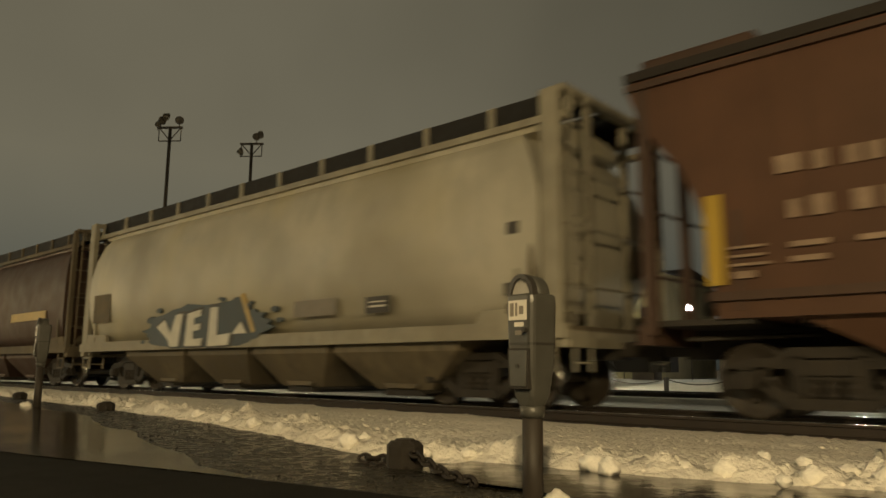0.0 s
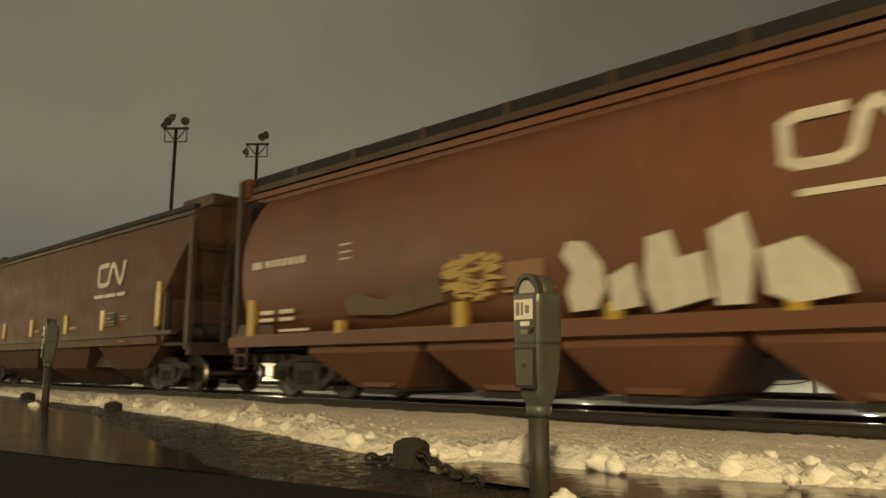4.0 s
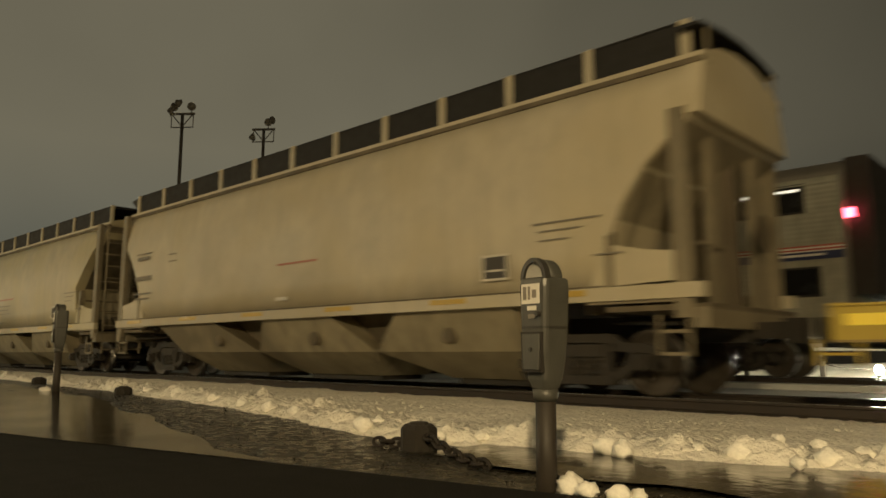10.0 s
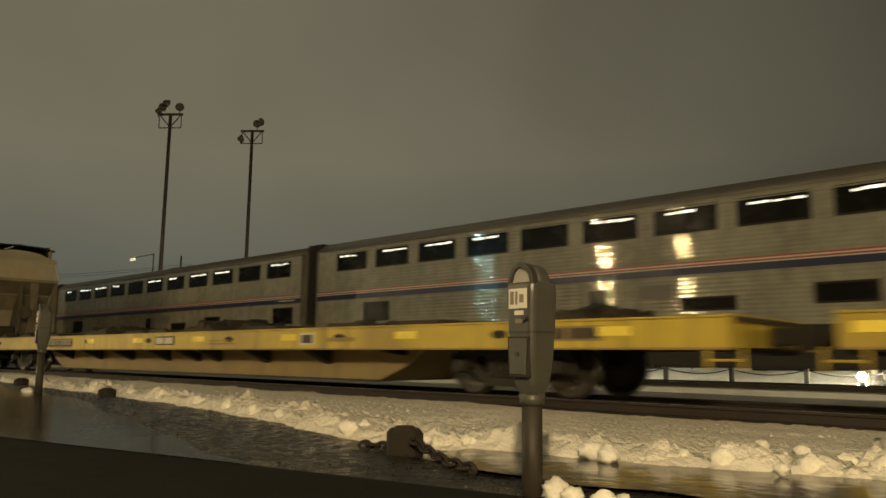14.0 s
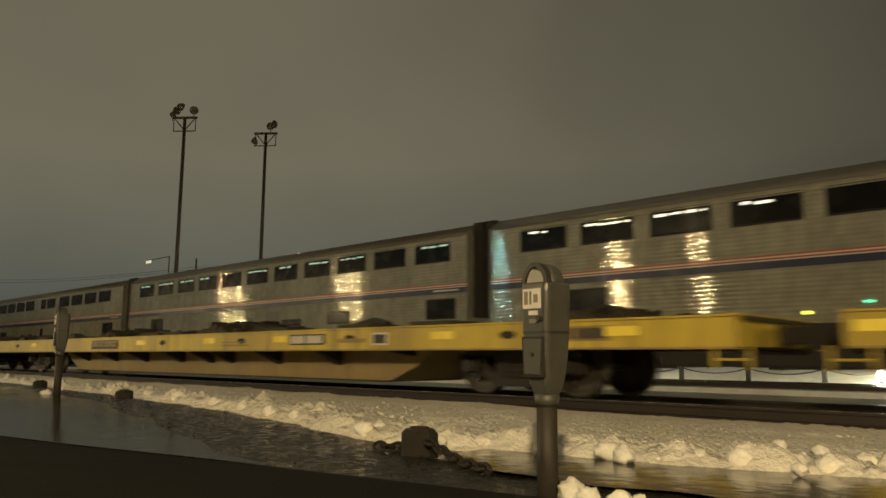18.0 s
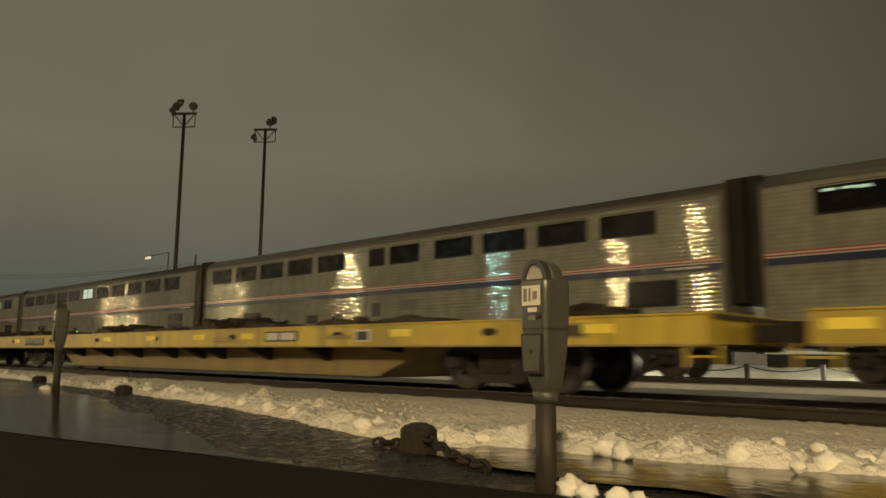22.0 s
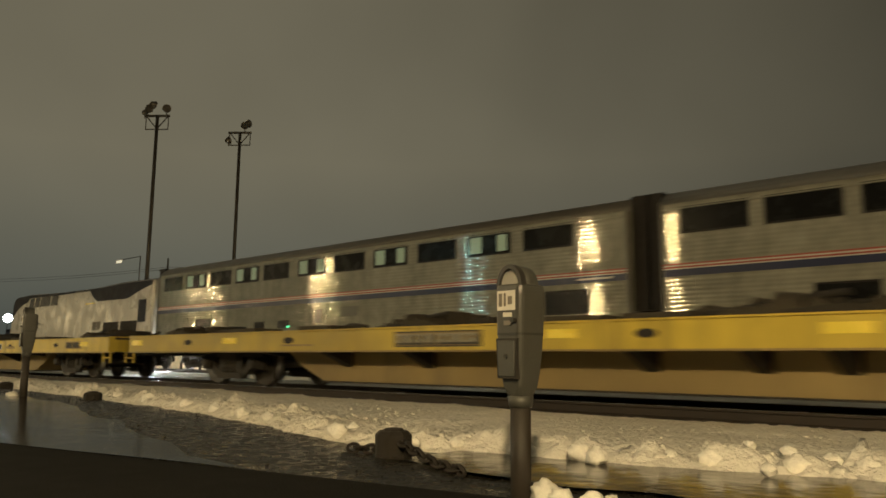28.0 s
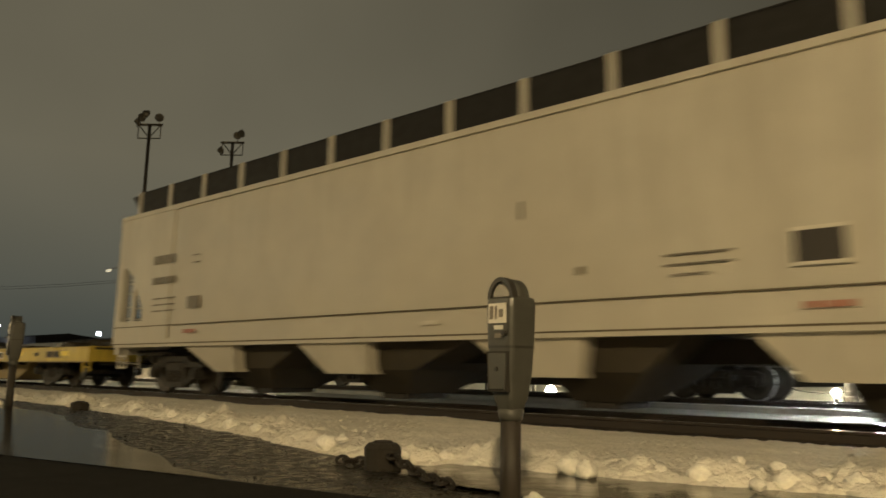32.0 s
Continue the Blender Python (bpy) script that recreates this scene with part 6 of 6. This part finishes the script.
PAINTED = ((7.55, 14.2, 0.9, 19.8, (0.7, 6.9, 10.3, 13.05, 15.9, 19.2, 22.3, 26.0)), (9.55, 19.1, 1.1, 21.5, (0.7, 4.6, 12.4, 15.8, 18.55, 22.9, 26.0)), (4.42, 18.6, 1.1, 21.4, (0.65, 3.35, 10.75, 13.35, 15.7, 17.7, 22.3, 26.0)))
for k in range(5):
    flat_wagon(65.3 + 28.25 * k, *PAINTED[k % 3])


# ---- passenger train ----
EXPRESS = []
COACH = [(-1.53, 0.95), (-1.55, 1.4), (-1.55, 4.30), (-1.52, 4.52), (-1.42, 4.70), (-1.15, 4.90), (-0.6, 5.02), (0, 5.06), (0.6, 5.02), (1.15, 4.90), (1.42, 4.70), (1.52, 4.52), (1.55, 4.30), (1.55, 1.4), (1.53, 0.95)]


def coach(n, uppers, lowers, lit, label, steel=M_SILVER, marker=False, rooms=()):
    e = new("bilevel_coach")
    EXPRESS.append((e, -152.767 - 25.91 * (n + 1)))
    a, b = 0.45, 25.46
    part("body", prism(COACH[:4] + COACH[-4:][0:4], a, b, "x"), steel, e, "shiny stainless steel side")
    part("roof", prism(COACH[3:12], a, b, "x"), M_ROOFS, e, "dull curved roof", True)
    part("roof_rail", box(a, b, -1.57, -1.535, 4.36, 4.40), steel, e)
    f = -1.552
    for z0, z1, m, nm in ((2.66, 2.84, M_BLUE, "blue_band"), (2.84, 2.868, M_BANDWHITE, "white_band"), (2.868, 2.91, M_BANDRED, "red_band"), (2.91, 2.945, M_BANDWHITE, "white_band"), (2.945, 2.985, M_BANDRED, "red_band")):
        part(nm, box(a, b, f - 0.008, f + 0.01, z0, z1), m, e)
    for i in range(13):
        x = a + 0.9 + i * 1.95
        part("panel_seam", box(x, x + 0.014, f - 0.003, f + 0.01, 1.0, 2.64), M_ROOFS, e)
    for z in (1.08, 1.22, 1.36, 1.50, 1.64, 1.78, 1.92, 2.06, 2.20, 2.34, 2.48, 2.60, 3.08, 3.64, 4.50):
        part("side_rib", box(a, b, f - 0.007, f + 0.01, z, z + 0.022), steel, e)
    for i, (x, w) in enumerate(uppers):
        win = part("window", box(x, x + w, f - 0.012, f + 0.02, 3.73, 4.42, None, 0.006), M_RUBBER, e, "dark window frame")
        part("glass", box(x + 0.05, x + w - 0.05, f - 0.018, f - 0.008, 3.78, 4.37), M_GLASS, win, "dark tinted glass")
        if i in rooms:
            part("curtain", box(x + 0.15, x + w * 0.45, f - 0.023, f - 0.016, 3.80, 4.34), G_ROOM, win, "lit room behind the glass")
            part("curtain", box(x + w * 0.52, x + w * 0.9, f - 0.023, f - 0.016, 3.80, 4.34), G_ROOM, win, "lit room behind the glass")
        elif lit == "curtain" and i % 2 == 1:
            # curtains glow faintly themselves, in place of light from the room
            part("curtain", box(x + 0.12, x + w * 0.35, f - 0.022, f - 0.016, 3.82, 4.32), G_CURTAIN, win, "curtain with room light put into its glow")
            part("curtain", box(x + w * 0.7, x + w - 0.14, f - 0.022, f - 0.016, 3.82, 4.32), G_CURTAIN, win, "curtain with room light put into its glow")
        elif lit in ("tube", "green") and i % 5 != 4:
            rt = random.Random(13 * i + 5 * n + 100)
            xt = x + 0.14 + 0.3 * rt.random()
            while xt < x + w - (0.2 if i % 3 else 0.65):
                step = 0.14 + 0.30 * rt.random()
                zt = 4.225 + 0.03 * rt.random()
                part("ceiling_light", box(xt, min(xt + step, x + w - 0.12), f - 0.023, f - 0.016, zt, zt + 0.045 + 0.025 * rt.random()), G_TUBE if lit == "tube" else G_TUBEG, win, "lit ceiling tube seen through the glass")
                xt += step + 0.03 + 0.12 * rt.random()
    for x, w, z0, z1 in lowers:
        win = part("window", box(x, x + w, f - 0.012, f + 0.02, z0, z1, None, 0.006), M_RUBBER, e, "dark lower window")
        part("glass", box(x + 0.05, x + w - 0.05, f - 0.018, f - 0.008, z0 + 0.05, z1 - 0.05), M_GLASS, win)
    d = part("door", box(12.3, 13.2, f - 0.012, f + 0.02, 1.05, 2.55), steel, e, "steel entrance door")
    part("door_window", box(12.5, 13.0, f - 0.018, f, 1.9, 2.4), M_GLASS, d)
    for xd in (12.26, 13.2):
        part("door_frame", bars([(xd, xd + 0.04, 1.02, 2.58)], f - 0.012, 0.008), M_ROOFS, d)
    part("vent_grille", box(14.0, 14.9, f - 0.010, f + 0.01, 2.1, 2.45), M_ROOFS, e)
    part("name_plate", bars([(23.9, 25.0, 2.74, 2.79)], f - 0.008, 0.006), M_BANDWHITE, e)
    part("underframe", box(5.4, 20.4, -1.35, 1.35, 0.38, 0.96, None, 0.05), M_BLACK, e)
    part("diaphragm", box(25.46, 25.96, -1.30, 1.30, 1.85, 4.93), M_RUBBER, e, "black accordion gangway")
    part("gangway", box(-0.02, 0.45, -1.30, 1.30, 1.85, 4.93), M_RUBBER, e, "black accordion gangway")
    part("buffer_beam", box(0.10, 25.80, -0.9, 0.9, 0.98, 1.15), M_BLACK, e)
    for k in (0, 1):
        x = (0.45, 25.40)[k]
        part("end_post", box(x, x + 0.06, -1.58, -1.50, 1.0, 4.6), M_ROOFS, e)
    part("indicator_lamp", box(9.58, 9.72, f - 0.03, f, 1.58, 1.64), G_YELLOW, e, "small lit yellow indicator")
    part("indicator_lamp", box(10.83, 10.97, f - 0.03, f, 1.78, 1.83), G_GREEN, e, "small lit green indicator")
    if marker:
        part("marker_light", box(25.46, 25.62, -1.5, -1.38, 3.55, 3.75), G_RED, e, "red tail marker light")
        part("marker_light", box(25.46, 25.62, 1.38, 1.5, 3.55, 3.75), G_RED, e, "red tail marker light")
    for x in (3.2, 22.7):
        truck(e, x, False)
    couplers(e, 25.91)
    return tagged(e, label, "passenger coach", "coaches of the passenger train")


EVEN = [(1.65 + 2.135 * i, 1.66) for i in range(11)]
SPLIT = [(1.0 + 2.03 * i, 1.68) for i in range(5)] + [(11.4 + 2.14 * i, 1.68) for i in range(6)]
SMALL = [(1.1 + 2.03 * i, 1.66) for i in range(5)] + [(12.3, 0.85), (13.42, 1.5)] + [(15.65 + 2.12 * i, 1.7) for i in range(4)]
LOW1 = [(23.55, 1.35, 1.82, 2.50), (15.1, 1.4, 1.75, 2.1), (3.2, 1.35, 1.82, 2.5), (18.2, 1.3, 1.82, 2.3)]
LOW2 = [(22.8, 1.45, 1.82, 2.50), (8.6, 0.7, 1.75, 2.05), (10.2, 0.7, 1.75, 2.05), (4.0, 1.3, 1.82, 2.3)]
coach(-3, EVEN, LOW1, "tube", "grimy bilevel coach with lit upper windows at the train's end", M_SILVER, True)
coach(-2, EVEN, LOW1, "tube", "stainless bilevel coach with lit upper windows")
coach(-1, EVEN, LOW1, "tube", "stainless bilevel coach with bright ceiling lights")
coach(0, EVEN, LOW1, "green", "stainless bilevel coach with greenish ceiling lights")
coach(1, SMALL, LOW2, "", "stainless bilevel lounge coach with dark windows")
coach(2, SPLIT, LOW2, "", "stainless bilevel sleeping coach with one lit room", M_SILVER, False, (5,))
coach(3, SPLIT, LOW2, "curtain", "stainless bilevel sleeping coach with pale curtains")

# ---- diesel locomotive at the left end ----
loco = new("diesel_locomotive")
EXPRESS.append((loco, -152.767 - 25.91 * 4 - 19.9))
LX = 19.75
side = [(0.60, 1.0), (0.46, 1.6), (0.50, 2.2), (0.66, 2.7), (0.84, 3.2), (0.94, 4.05), (1.25, 4.36), (1.8, 4.44), (3.4, 4.50), (8.0, 4.38), (12.6, 4.36), (13.9, 4.38), (16.5, 4.48), (LX, 4.46), (LX, 1.0)]
bm = prism(side, -1.52, 1.52, "y", None, 0.10)
part("body", bm, M_LOCO, loco, "silver painted locomotive body")
f = -1.525
part("cab_paint", prism([(0.80, 3.06), (0.93, 4.04), (1.25, 4.34), (1.8, 4.42), (3.4, 4.47), (8.0, 4.35), (12.4, 4.33), (12.4, 4.25), (8.2, 4.24), (3.6, 4.28), (3.45, 4.06), (2.5, 3.90), (1.7, 3.62), (1.15, 3.28)], f - 0.012, f + 0.03, "y"), M_LOCO_BLUE, loco, "dark blue cab front and roof line")
part("roof_paint", prism([(12.4, 4.33), (13.9, 4.34), (16.5, 4.43), (LX - 0.1, 4.41), (LX - 0.1, 4.20), (18.5, 3.98), (17.0, 3.60), (13.5, 3.62), (12.9, 3.92)], f - 0.012, f + 0.03, "y"), M_LOCO_BLUE, loco, "dark blue upper side")
part("roof_top", prism([(1.6, 4.30), (3.4, 4.52), (8.0, 4.40), (12.6, 4.38), (13.9, 4.41), (16.5, 4.51), (LX - 0.1, 4.49), (LX - 0.1, 4.3)], -1.40, 1.40, "y"), M_LOCO_BLUE, loco, "dark blue roof")
part("windshield", prism([(0.82, 3.30), (0.91, 4.00), (1.10, 4.20), (1.16, 4.12), (1.0, 3.95), (0.92, 3.30)], -1.25, 1.25, "y"), M_GLASS, loco, "dark raked windshield")
for x, w in ((3.62, 0.72), (4.52, 0.70), (5.42, 1.45), (7.08, 0.95)):
    part("cab_window", prism([(x, 3.66), (x + w, 3.66), (x + w + 0.1, 4.24), (x + 0.2, 4.24)], f - 0.022, f, "y"), M_GLASS, loco, "dark cab side window")
part("cab_door", box(8.5, 9.2, f - 0.008, f + 0.01, 1.9, 3.9), M_LOCO, loco)
for i in range(4):  # a plain fan of curved dark stripes in place of the maker's mark
    a0, a1 = (3.55 + 0.46 * i, 2.60 + 0.07 * i), (4.95 + 0.10 * i, 1.98 + 0.10 * i)
    up, low = [], []
    for k in range(7):
        q = k / 6
        bow = 0.16 * math.sin(math.pi * q)
        x, z = a0[0] + (a1[0] - a0[0]) * q + bow * 0.6, a0[1] + (a1[1] - a0[1]) * q + bow
        hw = 0.13 * (1 - 0.65 * q)
        up.append((x + hw, z + hw * 0.5))
        low.append((x - hw, z - hw * 0.5))
    part("stripe", prism(up + low[::-1], f - 0.010, f + 0.01, "y"), M_LOCO_BLUE, loco, "dark curved stripe")
part("stripe_tail", prism([(5.3, 2.66), (6.4, 2.50), (5.3, 2.60)], f - 0.010, f + 0.01, "y"), M_LOCO_BLUE, loco, "thin dark stripe")
for k in range(3):
    part("roof_hump", box(9.0 + 1.5 * k, 10.1 + 1.5 * k, -0.8, 0.8, 4.30, 4.50, None, 0.05), M_LOCO_BLUE, loco)
data_panel(loco, [(3.7, 5.3, 3.06, 3.14)], f, M_GREYPAINT, "caption", "dark painted caption bar")
data_panel(loco, [(13.1, 13.5, 2.05, 2.5), (13.6, 14.1, 2.05, 2.5)], f, M_GREYPAINT, "number", "dark painted number bars")
# bright strip painted for the glints on the locomotive's side
part("glint_strip", bars([(12.05, 13.15, 3.50, 3.58)], f, 0.012), M_REFLECT, loco)
part("rear_door", box(18.3, 19.1, f - 0.014, f + 0.01, 2.35, 3.48), M_LOCO_BLUE, loco, "blue rear door")
for x0, x1 in ((14.45, 16.2), (16.45, 18.2)):
    g = part("grille", box(x0, x1, f - 0.010, f + 0.01, 1.90, 2.44), M_BLACK, loco, "dark louvred grille")
    for k in range(7):
        part("slat", box(x0, x1, f - 0.022, f - 0.008, 1.93 + 0.07 * k, 1.955 + 0.07 * k), M_TRUCK, g)
part("side_skirt", box(0.4, LX - 0.2, -1.50, 1.50, 0.80, 1.02), M_BLACK, loco)
part("fuel_tank", box(7.0, 13.0, -1.4, 1.4, 0.25, 0.9, None, 0.08), M_BLACK, loco)
part("pilot", prism([(0.45, 0.15), (0.2, 0.2), (0.6, 1.0), (1.05, 1.0)], -1.4, 1.4, "y"), M_BLACK, loco)
part("horn", rod((4.0, -0.2, 4.42), (4.0, -0.2, 4.62), 0.07), M_BLACK, loco)
for x in (9.3, 11.0, 12.3):
    part("roof_fan", lathe([(0.55, 4.36), (0.55, 4.47), (0.2, 4.50)], "z", 16, None, (x, 0, 0)), M_BLACK, loco)
part("headlight", lathe([(0.02, -0.06), (0.14, -0.05), (0.14, 0.05), (0.02, 0.06)], "x", 12, None, (1.28, 0, 4.16)), G_COLD, loco, "lit headlight")
part("ditch_light", lathe([(0.02, -0.10), (0.13, -0.06), (0.15, 0.05), (0.02, 0.10)], "x", 12, None, (0.47, -1.1, 1.25)), G_COLD, loco, "lit ditch light")
part("rear_light", lathe([(0.02, -0.09), (0.11, -0.07), (0.13, 0.04), (0.02, 0.09)], "x", 12, None, (LX + 0.1, -1.15, 0.86)), glow("rear_lamp_glass", (0.92, 0.98, 1.0), 900), loco, "dazzling low rear lamp")
part("lamp_bracket", box(LX - 0.1, LX + 0.06, -1.25, -1.05, 0.80, 1.02), M_BLACK, loco)
for x in (3.4, LX - 3.4):
    truck(loco, x, False)
couplers(loco, 19.9)
tagged(loco, "silver and blue diesel locomotive with a raked nose", "locomotive")


def motions():
    times = [0.5 * i for i in range(65)]
    for e, u in FREIGHT:
        walk(e, [(t, pose(u - freight_shift(t), YC1, 0)) for t in times])
    for e, u in EXPRESS:
        walk(e, [(t, pose(u + express_shift(t), YC2, 0)) for t in times])
    spin = [k / 15 for k in range(481)]
    for w, s in SPINNING:
        walk(w, [(t, pose(s, 0, 0.457, 0, -math.degrees(freight_shift(t) / 0.457), 0)) for t in spin])


motions()
